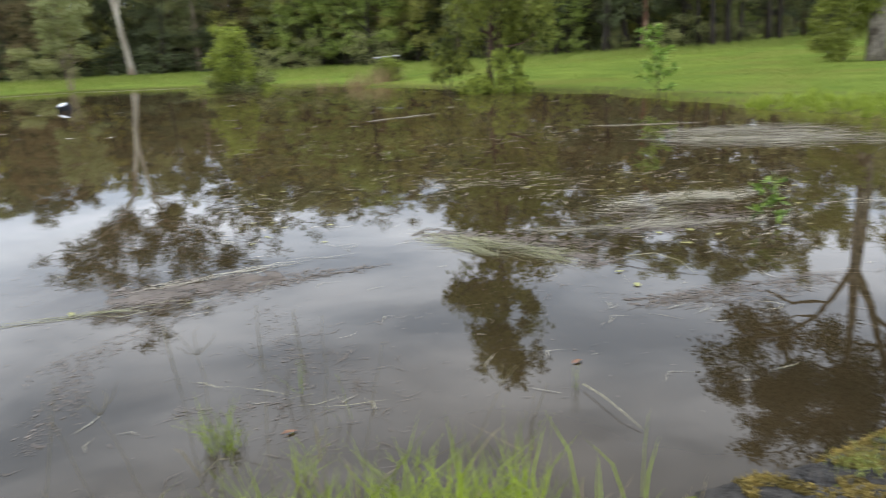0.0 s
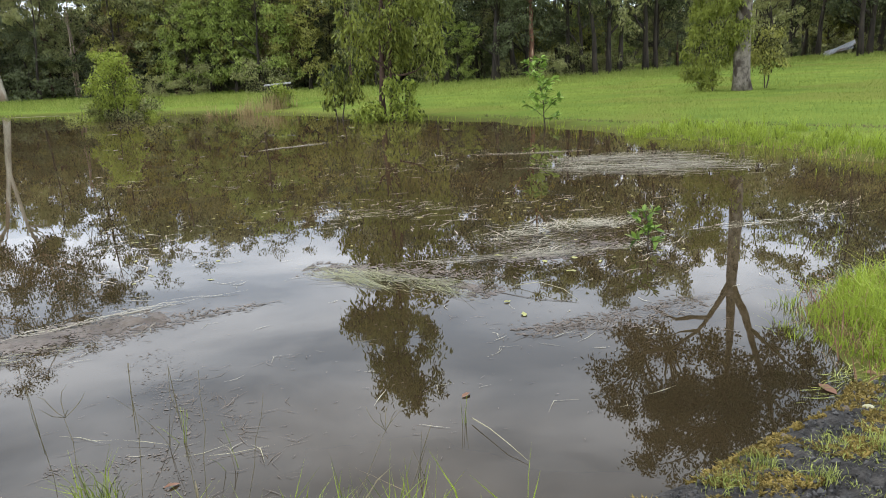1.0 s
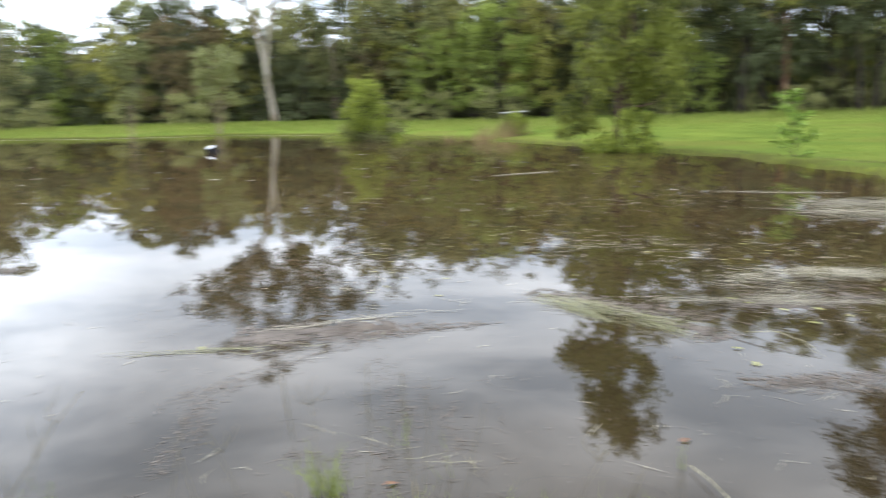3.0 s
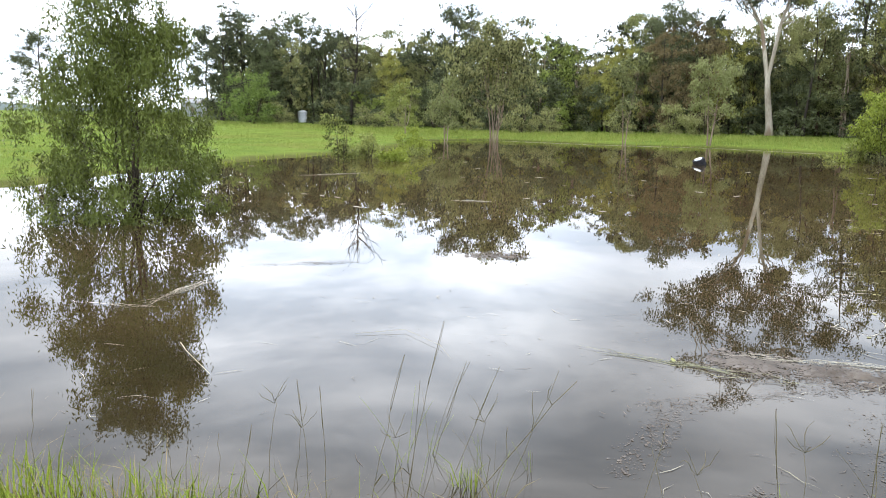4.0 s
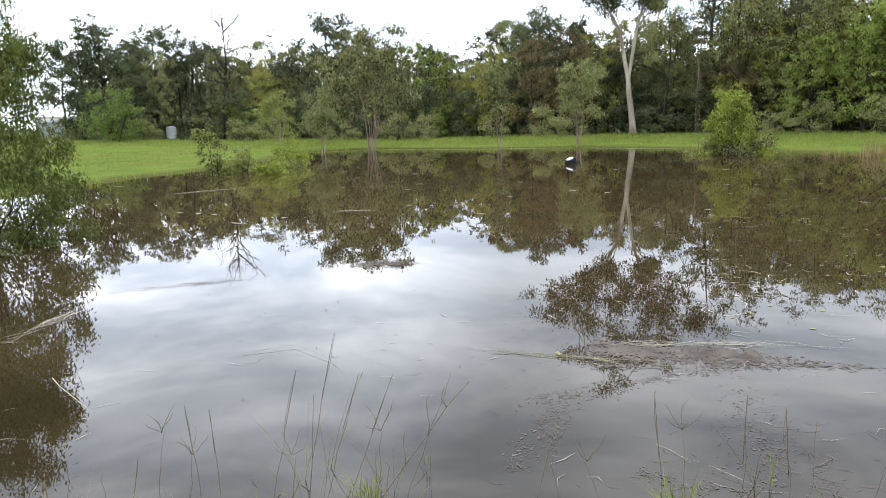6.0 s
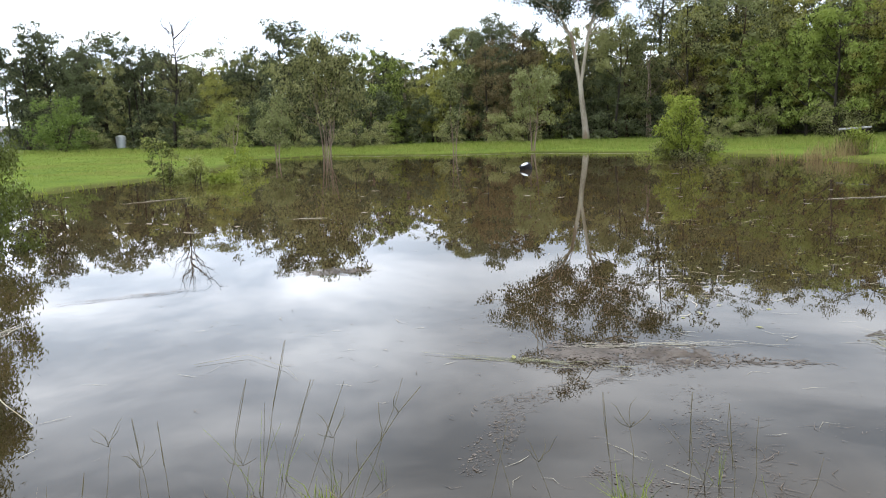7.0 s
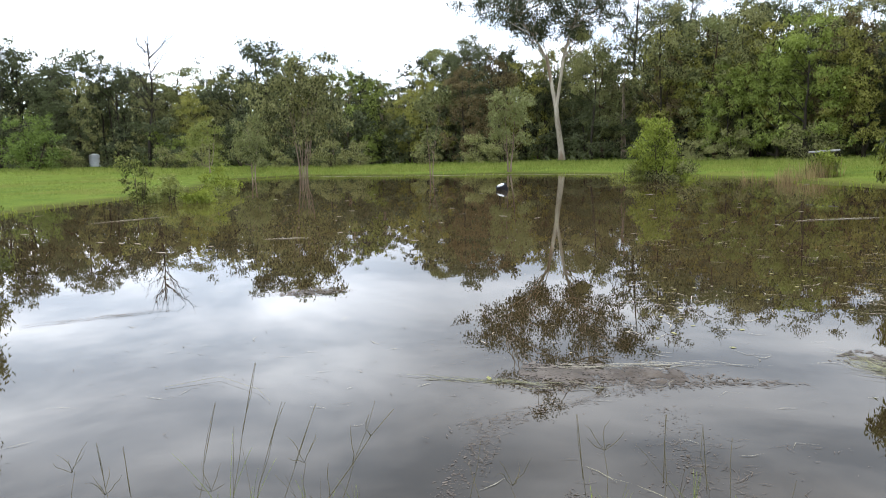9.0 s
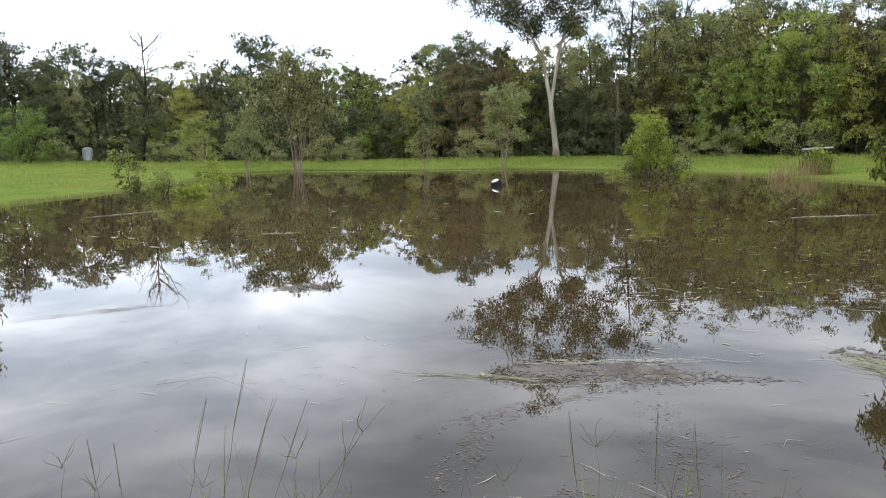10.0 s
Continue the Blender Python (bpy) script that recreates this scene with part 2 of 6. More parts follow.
BARK_STRIP = surface("stripped_bark", (0.05, 0.026, 0.018), (0.24, 0.115, 0.07), 4.5, 0.85, 0.6, 14.0, (1.3, 1.3, 0.28), spots=(0.50, 0.35, 0.23))
REED = surface("pale_reed", (0.30, 0.27, 0.15), (0.52, 0.48, 0.30), 9.0, 0.7, 0.1)
G_DRY = leafy("dry_grass_stems", (0.16, 0.105, 0.055), (0.42, 0.32, 0.16), 0.2, 0.7, 0.9)
G_TUFT = leafy("grey_green_tuft", (0.13, 0.15, 0.03), (0.40, 0.43, 0.12), 0.25, 0.6, 2.0)
RUST = leafy("rusty_dead_leaves", (0.09, 0.045, 0.028), (0.26, 0.14, 0.09), 0.15, 0.6, 3.0)
G_STEM = leafy("seed_stems", (0.055, 0.045, 0.028), (0.185, 0.155, 0.09), 0.1, 0.8, 0.9)


# ---------------------------------------------------------------- mesh helpers
def mesh(name, verts, faces, materials, index=None, smooth=False):
    me = bpy.data.meshes.new(name)
    me.from_pydata(np.asarray(verts).tolist(), [], np.asarray(faces).tolist() if isinstance(faces, np.ndarray) else faces)
    for m in materials if isinstance(materials, (list, tuple)) else [materials]:
        me.materials.append(m)
    if index is not None:
        me.polygons.foreach_set("material_index", np.asarray(index, dtype=np.int32))
    if smooth:
        me.polygons.foreach_set("use_smooth", np.ones(len(me.polygons), dtype=bool))
    me.update()
    return me


def part(name, data, parent, label="", at=None):
    ob = new(name, data)
    ob.parent = parent
    if at is not None:
        ob.matrix_basis = at
    if label:
        ob["label"] = label
    return ob


def thing(name, m, label, category, group="", kind=""):
    ob = new(name)
    ob.matrix_basis = m
    return tagged(ob, label, category, group, kind)


def joined(pieces):
    """One vertex and face list out of several; faces stay lists, so that triangles and quads can mix."""
    vs, fs, off = [], [], 0
    for v, f in pieces:
        vs.append(np.asarray(v, dtype=float))
        fs.extend((np.asarray(f) + off).tolist() if isinstance(f, np.ndarray) else [[i + off for i in q] for q in f])
        off += len(v)
    return np.concatenate(vs), fs


def tube(path, radii, sides=7, cap=True):
    path, radii = np.asarray(path, float), np.asarray(radii, float)
    n = len(path)
    tang = np.gradient(path, axis=0)
    tang /= np.linalg.norm(tang, axis=1)[:, None] + 1e-9
    ref = np.array([0.0, 1.0, 0.0]) if abs(tang[0, 2]) > 0.7 else np.array([0.0, 0.0, 1.0])
    a = np.cross(tang, ref)
    a /= np.linalg.norm(a, axis=1)[:, None] + 1e-9
    b = np.cross(tang, a)
    ang = np.arange(sides) * 2 * math.pi / sides
    v = (path[:, None] + radii[:, None, None] * (np.cos(ang)[None, :, None] * a[:, None] + np.sin(ang)[None, :, None] * b[:, None])).reshape(-1, 3)
    i, j = np.meshgrid(np.arange(n - 1), np.arange(sides), indexing="ij")
    k = (j + 1) % sides
    f = np.stack([i * sides + j, i * sides + k, (i + 1) * sides + k, (i + 1) * sides + j], -1).reshape(-1, 4).tolist()
    if cap:
        f.append(list(range(sides))[::-1])
        f.append([(n - 1) * sides + q for q in range(sides)])
    return v, f


def wander(a, b, n, sway, r):
    """A bent line from a to b."""
    t = np.linspace(0, 1, n)[:, None]
    line = np.asarray(a)[None] * (1 - t) + np.asarray(b)[None] * t
    off = np.cumsum(r.normal(0, 1, (n, 3)), axis=0) * sway / math.sqrt(n)
    return line + off * np.sin(np.pi * np.clip(t, 0, 1)) ** 0.7


def leaves(centres, radii, count, length, width, droop, r, shell=0.35):
    """Diamond leaves scattered in ellipsoids; droop 0 spreads them every way, 1 hangs them."""
    centres, radii = np.asarray(centres, float), np.asarray(radii, float)
    k = r.integers(0, len(centres), count)
    d = r.normal(0, 1, (count, 3))
    d /= np.linalg.norm(d, axis=1)[:, None]
    rad = np.where(r.random(count) < 0.7, (shell + (1 - shell) * r.random(count)) ** 0.6, np.abs(r.normal(0, 0.8, count)))
    p = centres[k] + d * rad[:, None] * radii[k]
    way = r.normal(0, 1, (count, 3)) * (1 - 0.75 * droop)
    way[:, 2] -= 1.6 * droop
    way /= np.linalg.norm(way, axis=1)[:, None] + 1e-9
    side = np.cross(way, r.normal(0, 1, (count, 3)))
    side /= np.linalg.norm(side, axis=1)[:, None] + 1e-9
    ll = length * r.uniform(0.6, 1.35, count)[:, None]
    ww = width * r.uniform(0.6, 1.35, count)[:, None]
    v = np.stack([p, p + way * ll * 0.45 + side * ww * 0.5, p + way * ll, p + way * ll * 0.45 - side * ww * 0.5], 1).reshape(-1, 3)
    f = np.arange(count * 4).reshape(-1, 4)
    return v, f


def sprays(centres, radii, count, length, width, droop, r, per=6):
    """Leaves gathered in small sprays, several to a clump, so that light and gaps come in at two scales."""
    centres, radii = np.asarray(centres, float), np.asarray(radii, float)
    k = np.repeat(np.arange(len(centres)), per)
    d = r.normal(0, 1, (len(k), 3))
    d /= np.linalg.norm(d, axis=1)[:, None]
    hearts = centres[k] + d * radii[k] * (0.25 + 0.85 * r.random((len(k), 1)))
    share = radii[k, 0] ** 2 * r.uniform(0.4, 1.6, len(k))
    j = r.choice(len(k), count, p=share / share.sum())
    size = radii[k][j] * np.array([[0.27, 0.27, 0.22 + 0.2 * droop]])
    p = hearts[j] + r.normal(0, 1, (count, 3)) * size
    way = r.normal(0, 1, (count, 3)) * (1 - 0.75 * droop)
    way[:, 2] -= 1.6 * droop
    way /= np.linalg.norm(way, axis=1)[:, None] + 1e-9
    side = np.cross(way, r.normal(0, 1, (count, 3)))
    side /= np.linalg.norm(side, axis=1)[:, None] + 1e-9
    ll = length * r.uniform(0.6, 1.35, count)[:, None]
    ww = width * r.uniform(0.6, 1.35, count)[:, None]
    v = np.stack([p, p + way * ll * 0.45 + side * ww * 0.5, p + way * ll, p + way * ll * 0.45 - side * ww * 0.5], 1).reshape(-1, 3)
    return v, np.arange(count * 4).reshape(-1, 4)


# ---------------------------------------------------------------- the shape of the ground
SHORE = np.array([
    (-9.0, -4.0), (-6.2, -1.2), (-4.3, 0.5), (-3.1, 1.25), (-1.8, 1.85), (-0.6, 2.2), (0.6, 2.42), (1.4, 2.68), (1.8, 2.9), (2.4, 3.2),
    (2.7, 3.5), (2.9, 4.2), (3.1, 4.6), (3.82, 5.03), (4.55, 5.42), (5.2, 5.95), (5.85, 6.4), (6.5, 7.15), (7.5, 8.55), (8.1, 9.9), (7.9, 11.0), (7.8, 12.1), (7.4, 14.2), (6.6, 15.6), (6.2, 17.4),
    (5.5, 20.0), (4.4, 22.8), (1.8, 26.5), (-0.6, 29.8), (-2.5, 32.0), (-5.5, 36.2), (-9.0, 38.6), (-13.3, 41.6), (-16.6, 42.3),
    (-20.5, 43.2), (-25.0, 41.2), (-30.0, 41.0), (-36.0, 41.5), (-37.0, 36.5), (-33.0, 31.2), (-28.5, 24.0), (-26.0, 19.5),
    (-25.0, 16.3), (-23.6, 13.2), (-21.6, 11.0), (-20.4, 7.4), (-18.7, 5.0), (-17.0, 1.0), (-14.0, -4.0)])


def shore_distance(p):
    """Metres from the waterline, positive on land."""
    p = np.asarray(p, float)
    a, b = SHORE, np.roll(SHORE, -1, axis=0)
    best, inside = np.full(len(p), 1e9), np.zeros(len(p), bool)
    for (ax, ay), (bx, by) in zip(a, b):
        ex, ey = bx - ax, by - ay
        t = np.clip(((p[:, 0] - ax) * ex + (p[:, 1] - ay) * ey) / (ex * ex + ey * ey), 0, 1)
        best = np.minimum(best, np.hypot(p[:, 0] - ax - t * ex, p[:, 1] - ay - t * ey))
        cross = ((ay > p[:, 1]) != (by > p[:, 1])) & (p[:, 0] < ex * (p[:, 1] - ay) / (ey + 1e-12) + ax)
        inside ^= cross
    ragged = 0.3 * np.sin(p[:, 0] * 1.7 + 1.5 * np.sin(p[:, 1] * 1.1)) * np.sin(p[:, 1] * 1.9 + np.sin(p[:, 0] * 0.8)) + 0.12 * np.sin(p[:, 0] * 5.1 + p[:, 1] * 4.3)
    return np.where(inside, -best, best) + ragged * np.clip((np.hypot(p[:, 0], p[:, 1]) - 7) / 6, 0, 1)


def ground_z(p):
    p = np.atleast_2d(np.asarray(p, float))[:, :2]
    d = shore_distance(p)
    x, y = p[:, 0], p[:, 1]
    bump = 0.5 * np.sin(x * 0.9 + 1.3 * np.sin(y * 0.6)) * np.sin(y * 0.8 + np.sin(x * 0.5)) + 0.5 * np.sin(x * 2.3 + y * 1.7)
    dry = 0.003 + 0.085 * (1 - np.exp(-np.maximum(d, 0) / 1.2)) + 0.019 * np.clip(d, 0, 60) + 0.018 * bump * np.clip(d, 0, 1)
    wet = -0.6 * (1 - np.exp(np.minimum(d, 0) / 2.5)) - 0.01
    return np.where(d > 0, dry, np.where(d > -0.25, 0.16 * d, wet))


def on_ground(x, y, sink=0.03):
    return float(ground_z((x, y))[0]) - sink


# ---------------------------------------------------------------- ground and water
rings = np.concatenate([[0.0], np.geomspace(0.5, 60, 190), np.geomspace(63, 4000, 45)])
steps = 420
ang = np.arange(steps) * 2 * math.pi / steps
gx, gy = np.outer(rings, np.sin(ang)).ravel(), np.outer(rings, np.cos(ang)).ravel()
gz = ground_z(np.stack([gx, gy], 1))
i, j = np.meshgrid(np.arange(len(rings) - 1), np.arange(steps), indexing="ij")
k = (j + 1) % steps
gf = np.stack([i * steps + j, (i + 1) * steps + j, (i + 1) * steps + k, i * steps + k], -1).reshape(-1, 4)
ground = new("ground", mesh("ground", np.stack([gx, gy, gz], 1), gf, GROUND, smooth=True))
tagged(ground, "flat green meadow round a flooded pond", "ground", kind="structure")

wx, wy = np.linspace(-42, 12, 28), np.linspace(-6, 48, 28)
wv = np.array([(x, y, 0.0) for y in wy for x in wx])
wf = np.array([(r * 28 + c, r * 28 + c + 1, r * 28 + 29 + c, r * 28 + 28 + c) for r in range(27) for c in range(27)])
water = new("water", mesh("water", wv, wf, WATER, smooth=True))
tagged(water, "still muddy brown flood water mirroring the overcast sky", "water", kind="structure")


# ---------------------------------------------------------------- trees
def crown_points(r, n, base, top, width, taper=0.6, power=0.85):
    """Cluster centres in an uneven egg between the heights base and top."""
    h = base + (top - base) * r.random(n) ** power
    u = (h - base) / (top - base + 1e-9)
    reach = width * 0.5 * np.sin(np.pi * np.clip(0.18 + 0.78 * u, 0, 1)) ** taper
    a, q = r.random(n) * 2 * math.pi, np.sqrt(r.random(n))
    return np.stack([np.cos(a) * q * reach, np.sin(a) * q * reach, h], 1)


def lobed_points(r, n, base, top, width, lobes, taper=0.6):
    """Cluster centres gathered in a few lobes at the ends of the main limbs, with sky between them."""
    u = (np.arange(lobes) + r.random(lobes)) / lobes
    h = base + (top - base) * u
    reach = width * 0.5 * np.sin(np.pi * np.clip(0.25 + 0.62 * u, 0, 1)) ** taper
    a = np.arange(lobes) * 2.4 + r.normal(0, 0.6, lobes)
    q = np.sqrt(r.uniform(0.12, 1.0, lobes))
    mid = np.stack([np.cos(a) * q * reach, np.sin(a) * q * reach, h - (top - base) * 0.04], 1)
    k = r.integers(0, lobes, n)
    size = (0.13 * width + 0.035 * (top - base)) * r.uniform(0.7, 1.35, lobes)
    p = mid[k] + r.normal(0, 1, (n, 3)) * size[k][:, None] * np.array([[0.75, 0.75, 0.5]])
    p[:, 2] = np.clip(p[:, 2], base * 0.85, top)
    return p


def tree_parts(owner, seed, height, radius, base, width, clusters, cluster_r, count, leaf, droop, bark, foliage, lean=(0, 0), stems=1, flat=0.75, bare=0.0, bark_label="", splay=0.25, cone=False, power=0.85, taper=0.6, lobes=0, per=6):
    """Trunk with limbs, and a crown of separate leaves in uneven clumps."""
    r = np.random.default_rng(seed)
    pts = lobed_points(r, clusters, base, height, width, lobes, taper) if lobes else crown_points(r, clusters, base, height, width, taper, power)
    if cone:
        pts[:, :2] *= (1.25 - (0.85 if cone is True else cone) * np.clip((pts[:, 2:] - base) / (height - base), 0, 1))
    lx, ly = lean
    pts[:, 0] += lx * (pts[:, 2] / height)
    pts[:, 1] += ly * (pts[:, 2] / height)
    wood, trunks, boles = [], [], []
    for s in range(stems):
        a = s * 2.4 + r.random()
        spread = 0.0 if stems == 1 else width * splay * r.uniform(0.5, 1.2)
        foot = np.array([math.cos(a), math.sin(a), 0]) * (radius * 1.5 if stems < 7 else r.uniform(0.05, 0.3)) + np.array([0, 0, -0.15]) if stems > 1 else np.array([0, 0, -0.15])
        tip = np.array([lx + math.cos(a) * spread, ly + math.sin(a) * spread, height * r.uniform(0.8, 0.93)])
        path = wander(foot, tip, 11, height * 0.022, r)
        t = np.linspace(0, 1, 11)
        rad = radius * (1 - 0.85 * t) + radius * 0.45 * np.exp(-t * 14)
        boles.append(tube(path, rad, 10 if radius > 0.12 else 6))
        trunks.append((path, rad))
    # main limbs reach every seventh clump, twigs fan out from them
    order = np.argsort(r.random(clusters))
    chief = order[:max(3, clusters // 7)]
    limbs = []
    for c in pts[chief]:
        path, rad = trunks[r.integers(0, stems)]
        low = 0.06 if base < height * 0.2 else base / height * 0.72
        q = np.clip((c[2] - np.hypot(c[0] - lx, c[1] - ly) * r.uniform(0.6, 1.2)) / height / 0.87, low, 0.94)
        at = np.array([np.interp(q, np.linspace(0, 1, 11), path[:, m]) for m in range(3)])
        rr = np.interp(q, np.linspace(0, 1, 11), rad)
        limb = wander(at, c, 8, 0.10 * np.linalg.norm(c - at), r)
        limbs.append(limb)
        wood.append(tube(limb, np.linspace(max(rr * 0.55, radius * 0.1), radius * 0.06, 8), 6, False))
    for c in pts[order[len(chief):]]:
        k = min(limbs, key=lambda m: np.linalg.norm(m[4] - c))
        at = k[r.integers(2, 7)]
        wood.append(tube(wander(at, c, 5, 0.08 * np.linalg.norm(c - at), r), np.linspace(radius * 0.09, radius * 0.03, 5), 4, False))
    wv, wf = joined(wood)
    for bole in boles:
        part("trunk", mesh("trunk", *bole, bark, smooth=True), owner, bark_label)
    tagged(part("branchwork", mesh("branchwork", wv, wf, bark, smooth=True), owner), kind="stuff")
    size = cluster_r * r.uniform(0.55, 1.35, (clusters, 1)) * np.array([[1, 1, flat]])
    keep = r.random(clusters) >= bare
    lv, lf = sprays(pts[keep], size[keep], count, leaf[0], leaf[1], droop, r, per)
    part("crown", mesh("crown", lv, lf, foliage), owner)
    return owner


def plant(name, x, y, label, category, group="", turn=0.0, sink=0.03, **spec):
    owner = thing(name, pose(x, y, on_ground(x, y, sink), 0, 0, turn), label, category, group)
    return tree_parts(owner, **spec)


# white-barked gum with a forked trunk, on the far bank
def white_gum(x, y):
    r = np.random.default_rng(11)
    owner = thing("gum_tree", pose(x, y, on_ground(x, y)), "tall white-barked gum tree with a forked leaning trunk", "tree")
    # local x runs along the view, so that the lean and the fork read true
    ux, uy = y / math.hypot(x, y), -x / math.hypot(x, y)
    def put(s, d, z):
        return np.array([s * ux + d * x / math.hypot(x, y), s * uy + d * y / math.hypot(x, y), z])
    fork = put(-0.42, 0, 4.4)
    left = [fork, put(-0.75, 0.1, 6.2), put(-1.15, 0.2, 8.4), put(-2.2, 0.1, 10.4), put(-3.6, 0, 12.2), put(-4.8, 0, 14.2)]
    right = [fork, put(-0.12, -0.1, 6.4), put(0.2, 0, 8.6), put(0.9, 0.1, 11.0), put(1.7, 0, 13.4), put(2.4, 0, 16.4)]
    foot = [put(0.02, 0, -0.2), put(0.0, 0, 0.6), put(-0.16, 0, 2.0), put(-0.34, 0, 3.4)]
    wood = [tube(foot + left, [0.38, 0.28, 0.24, 0.22, 0.20, 0.155, 0.13, 0.10, 0.07, 0.04], 12), tube([put(-0.3, 0, 3.6)] + right, [0.14, 0.15, 0.14, 0.125, 0.10, 0.07, 0.04], 10)]
    pts = []
    for s, z0, z1, n in ((-7.0, 12.4, 15.0, 6), (-4.2, 13, 19.0, 14), (-0.8, 13, 21.4, 22), (2.6, 12.5, 19.8, 15), (5.6, 12.5, 16.4, 5), (-2.4, 10.8, 13.0, 7), (-1.2, 10.4, 13.0, 9), (1.9, 10.8, 13.2, 9), (-4.6, 11.2, 13.0, 6), (0.4, 9.8, 11.6, 4)):
        for _ in range(n):
            pts.append(put(s + r.normal(0, 1.0), r.normal(0, 1.6), r.uniform(z0, z1)))
    pts = np.array(pts)
    limbs = [np.array(left), np.array(right)]
    for c in pts:
        path = limbs[0] if (c @ np.array([ux, uy, 0])) < -0.8 else limbs[1]
        q = path[min(len(path) - 1, int(np.searchsorted(path[:, 2], c[2] - r.uniform(1.5, 3.5))))]
        wood.append(tube(wander(q, c, 6, 0.5, r), np.linspace(0.07, 0.015, 6), 5, False))
    v, f = joined(wood)
    part("trunk", mesh("trunk", v, f, BARK_WHITE, smooth=True), owner, "smooth white bark with a strip of loose brown bark")
    size = r.uniform(0.7, 1.35, (len(pts), 1)) * np.array([[1, 1, 0.7]])
    lv, lf = sprays(pts, size, 27000, 0.24, 0.09, 0.5, r, 6)
    part("crown", mesh("crown", lv, lf, L_GUM_BACKLIT), owner)
    return owner


white_gum(-24.45, 61.3)

# paperbark standing at the far waterline, many pale stems
plant("paperbark_tree", -34.16, 39.37, "multi-stemmed paperbark tree with pale flaky stems", "tree", seed=21, height=8.5, radius=0.028, base=3.3, width=5.2,
      clusters=130, cluster_r=0.6, count=17000, leaf=(0.2, 0.07), droop=0.55, lobes=22, bark=BARK_PAPER, foliage=L_MID, stems=14, splay=0.24, sink=0.3)

# weeping tree in the water's edge, with a low shrub at its foot
plant("weeping_tree", 1.75, 26.2, "tall weeping tree with hanging yellow-green foliage at the waterline", "tree", seed=31, height=10.9, radius=0.10, base=2.5, width=2.5, cone=0.62,
      clusters=130, cluster_r=0.42, count=23000, leaf=(0.21, 0.062), droop=0.66, lobes=24, bark=BARK_RED, foliage=L_WEEP, stems=2, flat=1.1, splay=0.08, sink=0.2)
plant("shrub", 2.2, 25.3, "yellow-green shrub in shallow water under a tree", "shrub", "shrubs in the water", seed=32, height=1.35, radius=0.02, base=0.1, width=1.25,
      clusters=22, cluster_r=0.22, count=1300, lobes=7, leaf=(0.19, 0.065), droop=0.6, bark=TWIG, foliage=L_WATTLE, stems=3, sink=0.0)
plant("shrub", 1.2, 25.5, "small yellow-green shrub in shallow water under a tree", "shrub", "shrubs in the water", seed=36, height=0.8, radius=0.02, base=0.08, width=0.9,
      clusters=14, cluster_r=0.28, count=900, leaf=(0.17, 0.06), droop=0.6, bark=TWIG, foliage=L_WATTLE, stems=3, sink=0.0)
plant("shrub", 0.1, 26.5, "slender dark green shrub in shallow water under a tree", "shrub", "shrubs in the water", seed=33, height=2.2, radius=0.03, base=0.8, width=1.3,
      clusters=14, cluster_r=0.32, count=1100, leaf=(0.19, 0.07), droop=0.75, bark=TWIG, foliage=L_WEEP, stems=2, sink=0.0)

# young tree standing in the pond, close to the camera
plant("weeping_sapling", -12.6, 5.3, "bushy narrow-leaved young tree standing in the flood water", "tree", seed=41, height=4.5, radius=0.034, power=1.5, base=0.12, width=2.75,
      clusters=220, cluster_r=0.31, count=70000, leaf=(0.085, 0.023), droop=0.58, bark=TWIG, foliage=L_WILLOW, stems=5, flat=1.2, splay=0.1, sink=0.1, cone=0.5, per=3)

# yellow-green bush in the water
plant("wattle_bush", -9.32, 34.9, "yellow-green bush growing out of the far edge of the water", "shrub", "shrubs in the water", seed=51, height=3.2, radius=0.035, base=0.06, width=2.2, cone=0.5,
      clusters=74, cluster_r=0.34, count=6600, lobes=20, leaf=(0.17, 0.055), droop=0.5, bark=TWIG, foliage=L_WATTLE, stems=4, sink=0.0)
plant("wattle_bush", -10.6, 34.9, "low grey-green bush in the far edge of the water", "shrub", "shrubs in the water", seed=52, height=1.2, radius=0.03, base=0.1, width=1.9,
      clusters=26, cluster_r=0.3, count=2600, leaf=(0.15, 0.05), droop=0.35, bark=TWIG, foliage=L_BUSH, stems=4, sink=0.0, lobes=7)
plant("wattle_bush", -8.7, 34.6, "low dark green bush beside a yellow-green one in the water", "shrub", "shrubs in the water", seed=53, height=1.15, radius=0.03, base=0.1, width=1.5,
      clusters=20, cluster_r=0.28, count=1800, leaf=(0.15, 0.05), droop=0.4, bark=TWIG, foliage=L_MID, stems=3, sink=0.0, lobes=6)

# bushes standing in the water before the meadow's bank
for seed, x, y, h, w, fol, lab in ((61, -22.9, 17.65, 2.0, 1.5, L_BUSH, "upright grey-green leafy bush"), (62, -23.07, 19.15, 1.2, 1.1, L_BUSH, "low grey-green bush"),
                                   (63, -24.94, 23.25, 1.4, 1.7, L_WATTLE, "yellow-green bush"), (64, -21.6, 18.9, 0.8, 1.0, L_WATTLE, "small yellow-green bush"),
                                   (65, -23.9, 22.2, 0.7, 1.1, L_BUSH, "small grey-green bush")):
    plant("water_bush", x, y, lab + " standing in flood water", "shrub", "bushes in the water", seed=seed, height=h, radius=0.022, base=0.1, width=w,
          clusters=24, cluster_r=0.27, count=2600, leaf=(0.12, 0.05), droop=0.3, bark=TWIG, foliage=fol, stems=4, sink=0.0, lobes=8)

